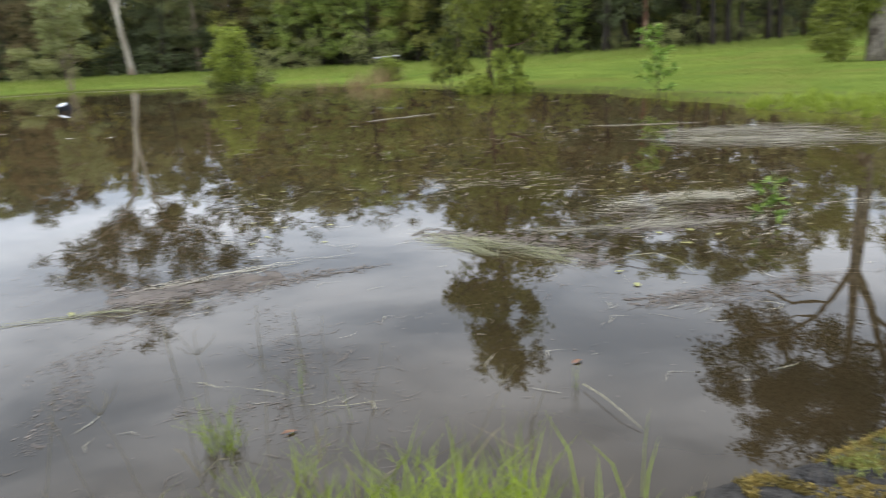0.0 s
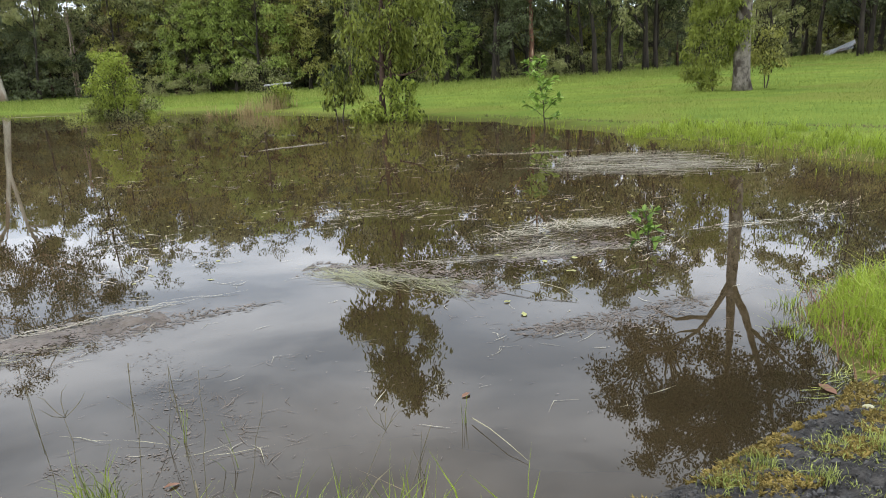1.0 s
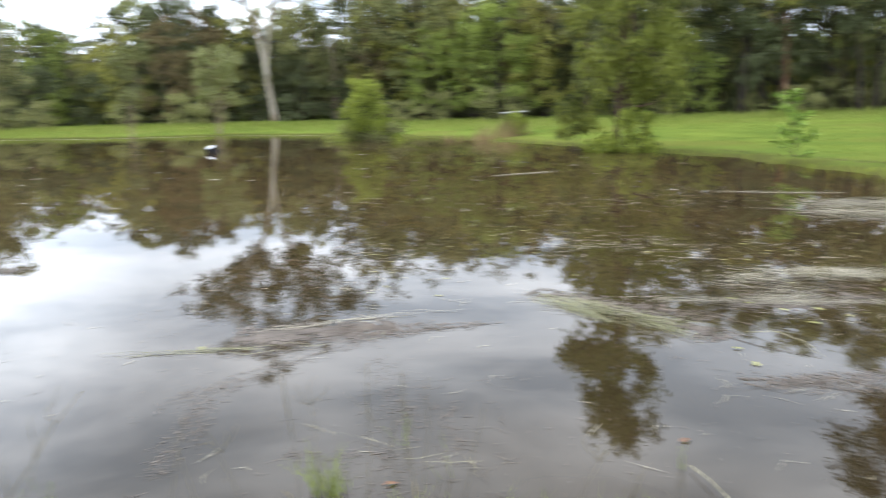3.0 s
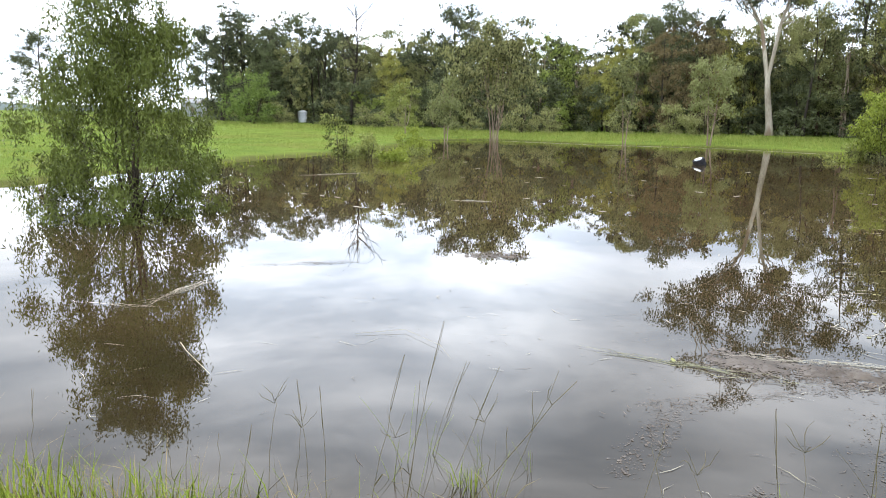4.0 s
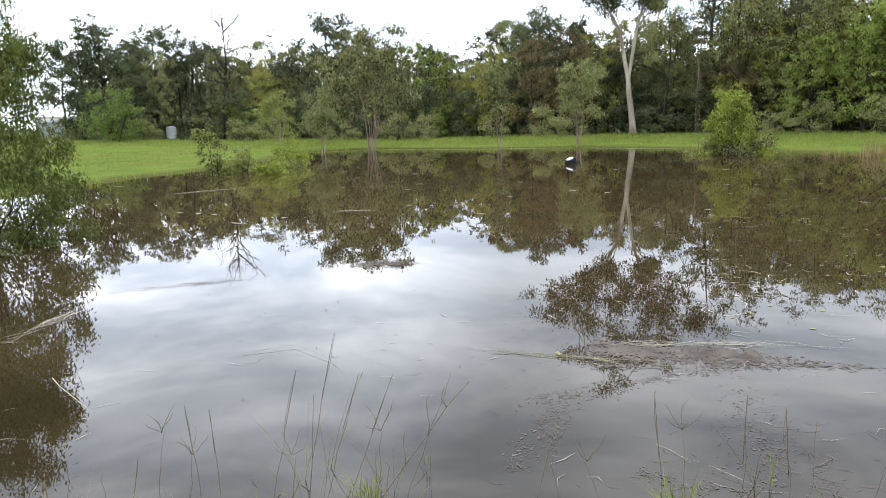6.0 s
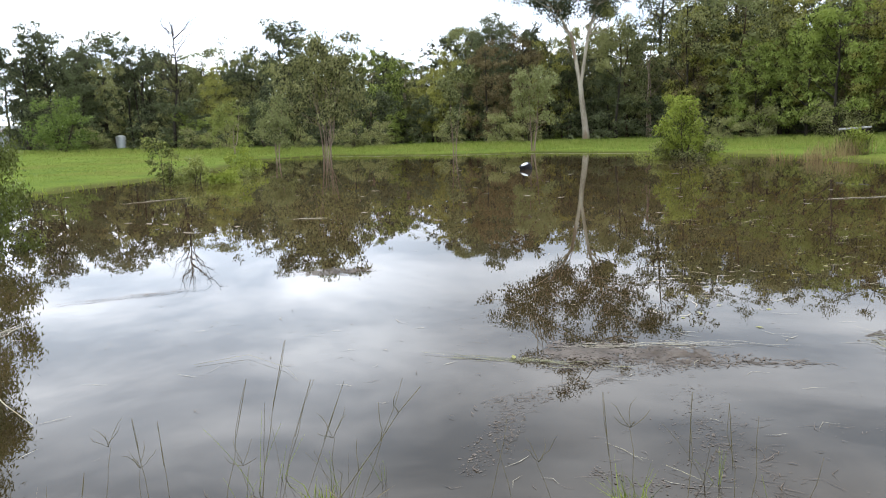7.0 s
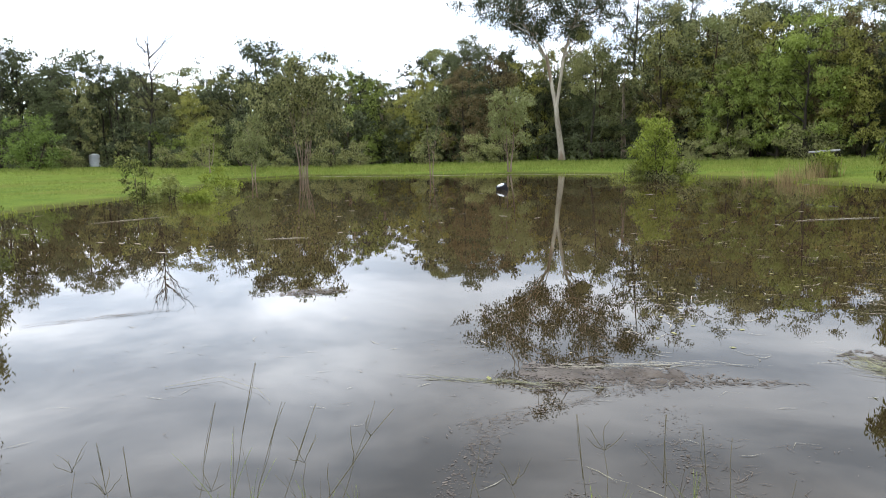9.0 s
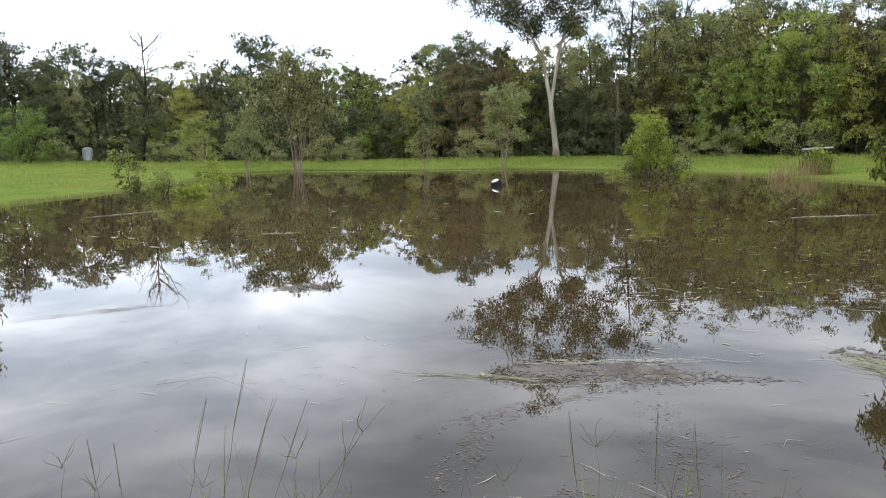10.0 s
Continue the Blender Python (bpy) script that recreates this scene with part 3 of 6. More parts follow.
# small trees on the far bank
plant("pale_stemmed_tree", -21.3, 44.4, "small tree with pale forked stems on the far bank", "tree", seed=71, height=5.2, radius=0.06, base=2.4, width=2.7,
      clusters=44, cluster_r=0.42, count=4200, leaf=(0.2, 0.07), droop=0.5, bark=BARK_PAPER, foliage=L_GREY, stems=2, splay=0.18, lobes=9)
for seed, x, y, h, w, bs, fol in ((72, -45.5, 41.6, 4.3, 2.7, 0.9, L_BUSH), (73, -34.75, 35.3, 4.2, 1.7, 1.6, L_GREY), (74, -24.95, 40.75, 5.3, 2.3, 1.5, L_GREY), (75, -42.6, 43.4, 3.6, 2.0, 0.8, L_GREY)):
    plant("young_tree", x, y, "young olive-green tree on the far bank", "tree", "young trees on the bank", seed=seed, height=h, radius=0.04, base=bs, width=w,
          clusters=36, cluster_r=0.42, count=3200, leaf=(0.19, 0.065), droop=0.5, bark=BARK_PAPER, foliage=fol, stems=2, lobes=9)

# large grey gum with a bushy companion
def grey_gum(x, y):
    r = np.random.default_rng(81)
    owner = thing("grey_gum_tree", pose(x, y, on_ground(x, y)), "large grey-barked gum tree standing in the meadow", "tree")
    d0 = math.hypot(x, y)
    def put(s, d, z):
        return np.array([s * y / d0 + d * x / d0, -s * x / d0 + d * y / d0, z * 0.9])
    trunk = [put(0.05, 0, -0.2), put(0.0, 0, 0.5), put(-0.05, 0, 2.5), put(0.05, 0, 5.0), put(0.0, 0, 7.9), put(0.05, 0.1, 10.4), put(0.0, 0.2, 13.0), put(-0.3, 0, 15.2)]
    left = [put(0.0, 0, 7.7), put(-0.4, -0.1, 8.7), put(-0.8, -0.2, 9.5), put(-1.4, -0.2, 9.55), put(-2.1, -0.3, 9.7), put(-3.1, -0.3, 9.2)]
    third = [put(-0.5, -0.1, 8.9), put(-1.2, 0.3, 10.4), put(-2.4, 0.5, 11.6), put(-3.6, 0.5, 12.0)]
    right = [put(0.0, 0, 8.0), put(0.6, 0.1, 9.4), put(1.1, 0.2, 11.4), put(1.7, 0.1, 13.2), put(2.0, 0, 15.0)]
    low = [put(0.8, 0.1, 10.0), put(1.7, 0, 10.9), put(2.8, -0.2, 12.0)]
    part("trunk", mesh("trunk", *tube(trunk, [0.43, 0.32, 0.29, 0.26, 0.20, 0.14, 0.10, 0.05], 14), BARK_GREY, smooth=True), owner)
    boughs = [(left, 0.13, 0.05), (third, 0.1, 0.04), (right, 0.19, 0.06), (low, 0.1, 0.04)]
    for path, r0, r1 in boughs:
        part("bough", mesh("bough", *tube(path, np.linspace(r0, r1, len(path)), 8), BARK_GREY, smooth=True), owner)
    pts = []
    for s, z0, z1, sp, n in ((-3.9, 10.9, 12.3, 0.6, 9), (-2.4, 13.4, 16.8, 1.0, 22), (-0.4, 13.2, 17.4, 1.0, 24), (1.7, 13.0, 16.4, 0.8, 16), (2.7, 11.2, 13.2, 0.6, 9), (-0.9, 11.2, 13.2, 0.7, 9), (-4.2, 14.0, 15.0, 0.5, 5)):
        for _ in range(n):
            pts.append(put(s + r.normal(0, sp), r.normal(0, 1.3), r.uniform(z0, z1)))
    pts = np.array(pts)
    spine = np.concatenate([np.array(trunk[5:]), np.array(third[1:]), np.array(right[2:]), np.array(low[1:])])
    wood = []
    for c in pts:
        under = spine[spine[:, 2] < c[2] + 0.3]
        q = under[np.argmin(np.linalg.norm(under - c, axis=1))]
        wood.append(tube(wander(q, c, 6, 0.25, r), np.linspace(0.06, 0.015, 6), 5, False))
    v, f = joined(wood)
    tagged(part("branchwork", mesh("branchwork", v, f, BARK_GREY, smooth=True), owner), kind="stuff")
    lv, lf = sprays(pts, r.uniform(0.55, 1.05, (len(pts), 1)) * np.array([[1, 1, 0.75]]), 36000, 0.19, 0.075, 0.5, r, 6)
    part("crown", mesh("crown", lv, lf, L_GUM_BACKLIT), owner)


grey_gum(15.45, 28.05)
plant("wattle_tree", 14.65, 28.75, "bushy olive-green young tree beside a grey trunk", "tree", seed=82, height=5.9, radius=0.05, base=0.4, width=1.8,
      clusters=110, cluster_r=0.34, count=14000, lobes=18, leaf=(0.16, 0.05), droop=0.6, bark=TWIG, foliage=L_WEEP, stems=2, splay=0.1)
plant("wattle_tree", 16.75, 28.5, "small olive-green young tree behind a grey trunk", "tree", seed=85, height=2.3, radius=0.03, base=0.8, width=1.3,
      clusters=20, cluster_r=0.3, count=1800, leaf=(0.16, 0.05), droop=0.5, bark=TWIG, foliage=L_OLIVE, stems=2, splay=0.1)
stripped = plant("stripped_gum_tree", 18.2, 18.7, "gum tree with red-brown bark peeled to pale wood", "tree", seed=83, height=13.5, radius=0.175, base=5.2, width=8.0,
      clusters=50, cluster_r=0.9, count=7500, leaf=(0.18, 0.055), droop=0.55, bark=BARK_STRIP, foliage=L_MID, lean=(0.5, 0.2))


# pale wood where the bark has peeled from the trunk
def peel(owner, rows):
    bole = next(o for o in owner.children if o.name.startswith("trunk"))
    ring = np.array([v.co[:] for v in bole.data.vertices]).reshape(11, 10, 3)
    mid = ring.mean(1, keepdims=True)
    out = ring - mid
    r = np.random.default_rng(88)
    for z0, z1, a0, a1 in rows:
        nz, na = 26, 7
        z = np.linspace(z0, z1, nz)
        axis = np.stack([np.interp(z, mid[:, 0, 2], mid[:, 0, m]) for m in range(3)], 1)
        rad = np.interp(z, mid[:, 0, 2], np.linalg.norm(out[:, 0], axis=1)) * 1.03
        fade = np.sin(np.linspace(0.12, math.pi - 0.12, nz)) ** 0.5
        wave = np.cumsum(r.normal(0, 2.0, (2, nz)), axis=1) * 0.6
        v = []
        for k in range(nz):
            c, h = (a0 + a1) / 2, (a1 - a0) / 2 * fade[k]
            for q in np.linspace(c - h + wave[0, k], c + h + wave[1, k], na):
                v.append(axis[k] + rad[k] * np.array([math.cos(radians(q)), math.sin(radians(q)), 0]))
        f = [[i * na + j, i * na + j + 1, (i + 1) * na + j + 1, (i + 1) * na + j] for i in range(nz - 1) for j in range(na - 1)]
        part("peeled_patch", mesh("peeled_patch", np.array(v), f, BARK_RAW, smooth=True), owner, "pale bare wood")


peel(stripped, ((0.3, 2.3, 195, 245), (1.7, 4.0, 225, 275), (2.8, 5.6, 170, 205), (4.6, 7.5, 210, 260)))


# the woods behind the meadow: a few kinds, each built once and copied
EUC = dict(taper=0.4, flat=0.7, droop=0.5, bark=BARK_DARK)
KINDS = {
    "dark": ("eucalypt", "dark-crowned eucalypt with black limbs at the edge of the woods", dict(EUC, height=12.0, radius=0.2, base=3.2, width=7.2, clusters=110, cluster_r=0.7, count=11000, leaf=(0.25, 0.1), foliage=L_DARK, lobes=15)),
    "dark_b": ("eucalypt", "dark-crowned eucalypt with black limbs at the edge of the woods", dict(EUC, height=12.0, radius=0.19, base=4.0, width=6.6, clusters=96, cluster_r=0.68, count=9500, leaf=(0.25, 0.1), foliage=L_DARK, lobes=13)),
    "green": ("eucalypt", "mid-green eucalypt at the edge of the woods", dict(EUC, height=12.0, radius=0.17, base=2.8, width=5.6, clusters=88, cluster_r=0.6, count=8500, leaf=(0.25, 0.1), foliage=L_MID, lobes=14)),
    "slim": ("ironbark_tree", "slim red-brown trunked tree at the edge of the woods", dict(EUC, height=12.0, radius=0.14, base=3.4, width=3.9, clusters=64, cluster_r=0.55, count=6500, leaf=(0.24, 0.09), foliage=L_GREY, lobes=12, bark=BARK_RED)),
    "wispy": ("wispy_tree", "thin sparse grey-green tree with fine upright twigs", dict(EUC, height=12.0, radius=0.1, base=2.0, width=3.6, clusters=70, cluster_r=0.45, count=4200, leaf=(0.22, 0.07), foliage=L_GREY, lobes=16, bark=BARK_PAPER, stems=3, splay=0.12)),
    "fresh": ("wattle_tree", "bushy fresh green tree at the edge of the woods", dict(height=10.0, radius=0.14, base=1.5, width=5.6, clusters=110, cluster_r=0.62, count=10500, leaf=(0.26, 0.11), droop=0.45, flat=0.6, bark=BARK_DARK, foliage=L_FRESH, lobes=20)),
    "olive": ("wattle_tree", "bushy yellow-olive tree at the edge of the woods", dict(height=10.0, radius=0.14, base=1.6, width=5.0, clusters=104, cluster_r=0.6, count=10000, leaf=(0.25, 0.1), droop=0.5, flat=0.65, bark=BARK_DARK, foliage=L_OLIVE, lobes=19)),
    "bronze": ("bronze_tree", "bushy dark tree with bronze new foliage", dict(height=11.0, radius=0.15, base=1.2, width=5.0, clusters=100, cluster_r=0.6, count=9500, leaf=(0.24, 0.1), droop=0.5, flat=0.65, bark=BARK_DARK, foliage=L_BROWN, lobes=16)),
    "shrub": ("understorey_shrub", "dark green shrub under the edge of the woods", dict(height=3.0, radius=0.05, base=0.1, width=3.6, clusters=40, cluster_r=0.5, count=3200, leaf=(0.2, 0.09), droop=0.35, bark=TWIG, foliage=L_MID, stems=3, lobes=9)),
    "thicket": ("understorey_shrub", "tall shrub with leaves darkened for the shade of the woods", dict(height=5.0, radius=0.06, base=0.1, width=4.4, clusters=48, cluster_r=0.62, count=3200, leaf=(0.3, 0.13), droop=0.4, bark=TWIG, foliage=L_DARK, stems=3, lobes=10)),
    "open": ("open_gum_tree", "tall open-crowned gum tree with dark spreading limbs", dict(EUC, height=17.0, radius=0.25, base=7.2, width=11.0, clusters=92, cluster_r=0.72, count=8000, leaf=(0.25, 0.095), foliage=L_DARK, lobes=15)),
    "pole": ("tall_eucalypt", "tall straight dark-trunked eucalypt before the woods", dict(EUC, height=15.0, radius=0.17, base=7.6, width=5.0, clusters=60, cluster_r=0.66, count=5500, leaf=(0.25, 0.1), foliage=L_MID, lobes=10)),
    "red_pole": ("tall_ironbark", "tall straight red-brown trunked tree before the woods", dict(EUC, height=15.0, radius=0.19, base=7.2, width=5.0, clusters=60, cluster_r=0.66, count=5500, leaf=(0.25, 0.1), foliage=L_OLIVE, lobes=10, bark=BARK_STRIP)),
    "rear": ("forest_tree", "tree standing behind the edge of the woods", dict(EUC, height=12.0, radius=0.16, base=3.2, width=6.2, clusters=70, cluster_r=0.72, count=3400, leaf=(0.38, 0.17), foliage=L_MID, lobes=12)),
    "rear_b": ("forest_tree", "dark tree standing behind the edge of the woods", dict(EUC, height=12.0, radius=0.18, base=4.4, width=5.6, clusters=62, cluster_r=0.7, count=3000, leaf=(0.38, 0.17), foliage=L_DARK, lobes=11)),
}
wr = np.random.default_rng(5)


def edge(az):
    """How far off the woods begin, by direction."""
    return float(np.interp(az, (-100, -75, -60, -50, -40, -30, -22, -15, -5, 5, 15, 22, 28, 34, 50, 70), (140, 110, 82, 74, 68, 66, 64, 60, 56, 55, 58, 62, 68, 82, 88, 80)))


def top(az):
    """How high the woods stand at their edge, by direction."""
    return float(np.interp(az, (-62, -57, -53.5, -50, -48, -44.5, -42.5, -38, -35.5, -33, -30, -24, -20, -16.5, -13.5, -11, -8, -5.5, -2, 5, 9, 15, 21, 28, 33, 40),
                           (11.6, 11.0, 10.6, 9.9, 9.4, 10.4, 9.6, 9.6, 8.8, 7.4, 9.8, 9.4, 8.6, 8.4, 10.8, 10.8, 10.4, 9.8, 10.6, 11.2, 9.8, 10.5, 8.6, 9.2, 12.5, 16)))


# azimuth from ahead (clockwise, degrees), distance, kind, height, width against height
WOODS = []
# the trees of the edge that stand out: azimuth, distance, kind, elevation of the top in degrees, width
for az, d, kind, el, w in ((-60.7, 86, "dark_b", 7.0, 1.0), (-59.1, 89, "dark", 7.6, 1.05), (-57.3, 85, "dark_b", 6.4, 0.9), (-55.9, 88, "dark", 7.4, 1.1), (-54.4, 84, "slim", 6.5, 1.0),
                           (-53.3, 86, "dark_b", 7.0, 0.9), (-51.0, 80, "green", 6.0, 0.9), (-49.3, 82, "slim", 6.3, 1.5), (-48.6, 78, "olive", 5.2, 0.8), (-47.4, 84, "dark_b", 6.0, 0.7), (-46.0, 80, "green", 6.3, 0.8),
                           (-44.0, 78, "dark", 8.5, 1.1), (-42.4, 79, "slim", 7.1, 1.0), (-40.2, 76, "olive", 6.0, 1.0), (-38.8, 78, "wispy", 6.9, 1.0), (-37.5, 80, "wispy", 7.1, 1.0), (-36.5, 73, "fresh", 6.3, 0.9),
                           (-35.0, 78, "wispy", 6.5, 1.0), (-33.7, 76, "wispy", 5.9, 0.9), (-33.0, 72, "olive", 4.8, 0.9), (-31.7, 70, "olive", 6.2, 0.9), (-30.4, 73, "slim", 7.6, 1.3), (-29.0, 67, "bronze", 6.8, 0.9),
                           (-27.6, 75, "dark", 8.3, 0.9), (-26.3, 67, "bronze", 7.0, 0.9), (-24.4, 69, "olive", 6.6, 0.8), (-23.0, 72, "wispy", 7.5, 1.1), (-20.6, 70, "green", 7.2, 0.9), (-18.8, 68, "slim", 7.0, 1.2),
                           (-17.3, 66, "wispy", 7.4, 1.0), (-14.3, 63, "bronze", 6.8, 0.8), (-13.2, 64, "olive", 8.2, 1.0), (-11.0, 62, "slim", 8.8, 1.4), (-10.2, 60, "fresh", 6.2, 0.8), (-8.6, 62, "olive", 8.3, 1.1),
                           (-7.0, 58, "fresh", 7.2, 0.9), (-5.3, 57, "fresh", 8.7, 1.0), (-3.2, 59, "bronze", 8.4, 1.0), (-1.8, 57, "olive", 7.8, 1.0), (-29.7, 75, "dark", 7.6, 0.9), (-28.3, 72, "dark_b", 7.9, 0.9), (-31.3, 76, "rear_b", 7.2, 1.0), (-22.0, 75, "rear", 7.6, 1.0), (-25.3, 76, "rear_b", 7.4, 1.0), (-19.6, 74, "rear", 7.6, 1.0), (-15.6, 72, "rear", 8.4, 1.0),
                           (-14.0, 70, "rear_b", 9.0, 1.0), (-12.0, 68, "rear", 9.2, 1.0), (-10.0, 67, "green", 9.8, 1.0), (-8.4, 69, "rear", 9.6, 1.0), (-6.4, 66, "dark", 9.6, 1.0), (-4.2, 65, "rear", 9.0, 1.0), (-2.0, 65, "green", 9.6, 1.0)):
    WOODS.append((az, d, kind, 1.7 + d * math.tan(radians(el)) - 1.15, w))
az = -61.0
while az < 62:
    d0 = edge(az)
    left = az < -1
    if left:
        rows = ((7, ("green", "slim", "dark_b", "rear_b")), (12, ("rear_b", "rear", "rear_b")), (18, ("rear_b", "rear")))
    else:
        rows = ((0, ("dark_b", "slim", "green", "dark", "slim", "green")), (5, ("green", "dark_b", "olive", "rear")), (11, ("fresh", "olive", "rear", "rear_b")), (18, ("rear", "rear_b") if az < 8 else ()))
    for off, pick in rows:
        if not pick:
            continue
        kind = str(wr.choice(pick))
        low = kind in ("fresh", "olive")
        want = top(az) * (1 + off / d0) * (wr.uniform(0.5, 0.75) if low else wr.uniform(0.62, 0.86) if left else wr.uniform(0.82, 1.05))
        WOODS.append((az + wr.uniform(-1.3, 1.3), d0 + off + wr.uniform(-2, 3), kind, want, wr.uniform(0.85, 1.1)))
    # shrubs under the edge, and taller ones behind, leaves darkened for its shade
    if wr.random() < 0.75 and abs(az + 21.7) > 2.5:
        WOODS.append((az + wr.uniform(-1.5, 1.5), d0 - 1.5 + wr.uniform(-1, 2), "shrub", wr.uniform(1.4, 2.8), 1.0))
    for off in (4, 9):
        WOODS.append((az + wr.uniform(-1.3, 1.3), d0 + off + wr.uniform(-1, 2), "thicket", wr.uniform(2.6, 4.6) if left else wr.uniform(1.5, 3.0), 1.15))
    az += 2.6
WOODS += [(9.0, 56, "fresh", 4.5, 1.0), (17.0, 58, "shrub", 2.4, 1.0), (20.5, 60, "shrub", 2.1, 1.0), (23.0, 62, "shrub", 1.8, 1.0), (31.0, 76, "shrub", 2.1, 1.0), (39.0, 80, "shrub", 2.1, 1.0),
          (-16.2, 71, "open", 16.2, 1.0), (-12.6, 72, "open", 14.6, 1.0), (-2.4, 70, "open", 13.6, 1.0), (-7.5, 72, "open", 13.4, 1.0), (19.9, 57, "green", 16.0, 0.8), (22.4, 60, "dark_b", 14.4, 0.9), (36.4, 79, "dark", 18.0, 0.8),
          (26.5, 64, "green", 17.0, 0.8), (13.2, 57, "dark_b", 14.5, 0.9), (6.0, 66, "open", 14.5, 1.0),
          (-72.0, 140, "dark", 13.0, 1.1), (-73.8, 260, "dark_b", 7.0, 1.3), (-74.8, 250, "dark", 6.5, 1.4), (-76.5, 240, "olive", 7.0, 1.2), (-73.1, 270, "fresh", 5.0, 1.2), (-71.5, 280, "dark_b", 6.0, 1.4), (-78, 200, "olive", 7.0, 1.0),
          (-79.5, 190, "dark", 9.0, 1.0), (-82, 160, "fresh", 8.0, 1.0), (-85, 150, "olive", 8.0, 1.0), (-69.5, 300, "green", 8.0, 1.3), (-67.5, 290, "dark", 7.0, 1.3), (-65.5, 280, "olive", 7.0, 1.2),
          (-56.9, 79, "shrub", 2.3, 1.0), (-53.0, 80, "shrub", 2.6, 1.0), (-50.8, 77, "fresh", 3.4, 0.9), (-49.5, 76, "fresh", 3.0, 0.9), (-35.8, 70, "fresh", 3.0, 1.0)]
# straight trunks standing clear of the edge
WOODS += [(14.4, 55.5, "red_pole", 15.5, 1.0), (18.95, 56, "pole", 15.0, 1.0), (16.9, 58, "pole", 14.0, 1.0), (20.6, 59, "pole", 15.5, 1.0), (23.1, 61, "pole", 15.0, 1.0), (11.6, 55, "pole", 14.0, 1.0), (35.9, 74, "pole", 19.0, 1.0),
          (38.5, 80, "pole", 18.0, 1.0), (43.6, 79, "pole", 18.0, 1.0), (33.4, 78, "pole", 18.0, 1.0), (30.6, 73, "pole", 17.0, 1.0), (8.2, 56, "pole", 14.0, 1.0), (-9.3, 60, "pole", 10.6, 0.9), (-14.8, 62, "pole", 12.0, 0.9), (-19.6, 66, "pole", 11.0, 0.8), (3.0, 56, "pole", 11.0, 0.9)]
# low growth before the tank
WOODS += [(-54.6, 83.9, "shrub", 0.9, 0.7), (-55.7, 83.4, "shrub", 0.7, 0.8)]
PROTO = {}
for az, d, kind, h, w in WOODS:
    if abs(az + 55.0) < 1.3 and d < 84.5 and h > 1.0 or (-63.5 < az < -60.9 and d < 101):
        continue
    x, y = d * math.sin(radians(az)), d * math.cos(radians(az))
    name, label, spec = KINDS[kind]
    s = h / spec["height"]
    m = pose(x, y, on_ground(x, y, 0.05), 0, 0, wr.uniform(0, 360)) @ Matrix.Diagonal((s * w, s * w, s, 1))
    if kind not in PROTO:
        PROTO[kind] = tree_parts(thing(name, m, label, "shrub" if kind in ("shrub", "thicket") else "tree", "woods round the meadow"), seed=100 + len(PROTO), **spec)
        PROTO[kind].matrix_basis = m
    else:
        c = PROTO[kind].copy()
        scene.collection.objects.link(c)
        c.matrix_basis = m
        for o in PROTO[kind].children:
            q = o.copy()
            scene.collection.objects.link(q)
            q.parent = c
plant("round_bush", -65.6, 40.0, "round bright green bush at the edge of the woods", "shrub", seed=76, height=4.7, radius=0.08, base=0.3, width=4.4,
      clusters=90, cluster_r=0.55, count=7500, leaf=(0.22, 0.1), droop=0.4, bark=TWIG, foliage=L_ROUND, stems=3, lobes=14)
# the depth of the woods, too far in to tell the trees apart
fr = np.random.default_rng(9)
n = 70000
faz = np.radians(np.where(fr.random(n) < 0.6, fr.uniform(-60.5, 66, n), fr.uniform(14, 62, n)))
deep = np.where(faz > radians(2), 10.0, 0.0)
fd = np.array([edge(math.degrees(a)) for a in faz]) + fr.uniform(15, 42, n) + deep
fz = fr.random(n) ** 1.5 * np.array([top(math.degrees(a)) for a in faz]) * np.where(faz > radians(6), 0.6, 0.82)
fx, fy = fd * np.sin(faz), fd * np.cos(faz)
fp = np.stack([fx, fy, ground_z(np.stack([fx, fy], 1)) + fz], 1)
lv, lf = leaves(fp, np.full((n, 3), 0.6), n, 0.85, 0.5, 0.3, fr)
far = new("far_woods", mesh("far_woods", lv, lf, L_MID))
tagged(far, "dim depth of the woods behind the meadow", "woods", kind="stuff")
# dark leaf backing added to close sky gaps and stand for deep shade
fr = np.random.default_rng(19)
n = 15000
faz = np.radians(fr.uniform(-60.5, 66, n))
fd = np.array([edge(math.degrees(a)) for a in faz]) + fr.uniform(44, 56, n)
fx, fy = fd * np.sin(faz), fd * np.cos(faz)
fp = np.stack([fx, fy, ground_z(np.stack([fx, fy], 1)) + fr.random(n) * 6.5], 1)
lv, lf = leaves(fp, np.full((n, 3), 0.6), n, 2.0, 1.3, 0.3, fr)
tagged(new("far_thicket", mesh("far_thicket", lv, lf, L_DARK)), "dark leaf backing for the shade at the back of the woods", "woods", kind="stuff")
# slim trunks deeper in the woods
pieces = []
for _ in range(260):
    a = radians(fr.uniform(-58, 62))
    dd = edge(math.degrees(a)) + fr.uniform(8, 34)
    x, y = dd * math.sin(a), dd * math.cos(a)
    h = top(math.degrees(a)) * fr.uniform(0.7, 1.0)
    pieces.append(tube(wander((x, y, on_ground(x, y)), (x + fr.normal(0, 0.5), y, h), 6, 0.25, fr), np.linspace(fr.uniform(0.09, 0.2), 0.04, 6), 6, False))
v, f = joined(pieces)
tagged(new("far_trunks", mesh("far_trunks", v, f, BARK_DARK, smooth=True)), "slim dark trunks deep in the woods", "woods", kind="stuff")


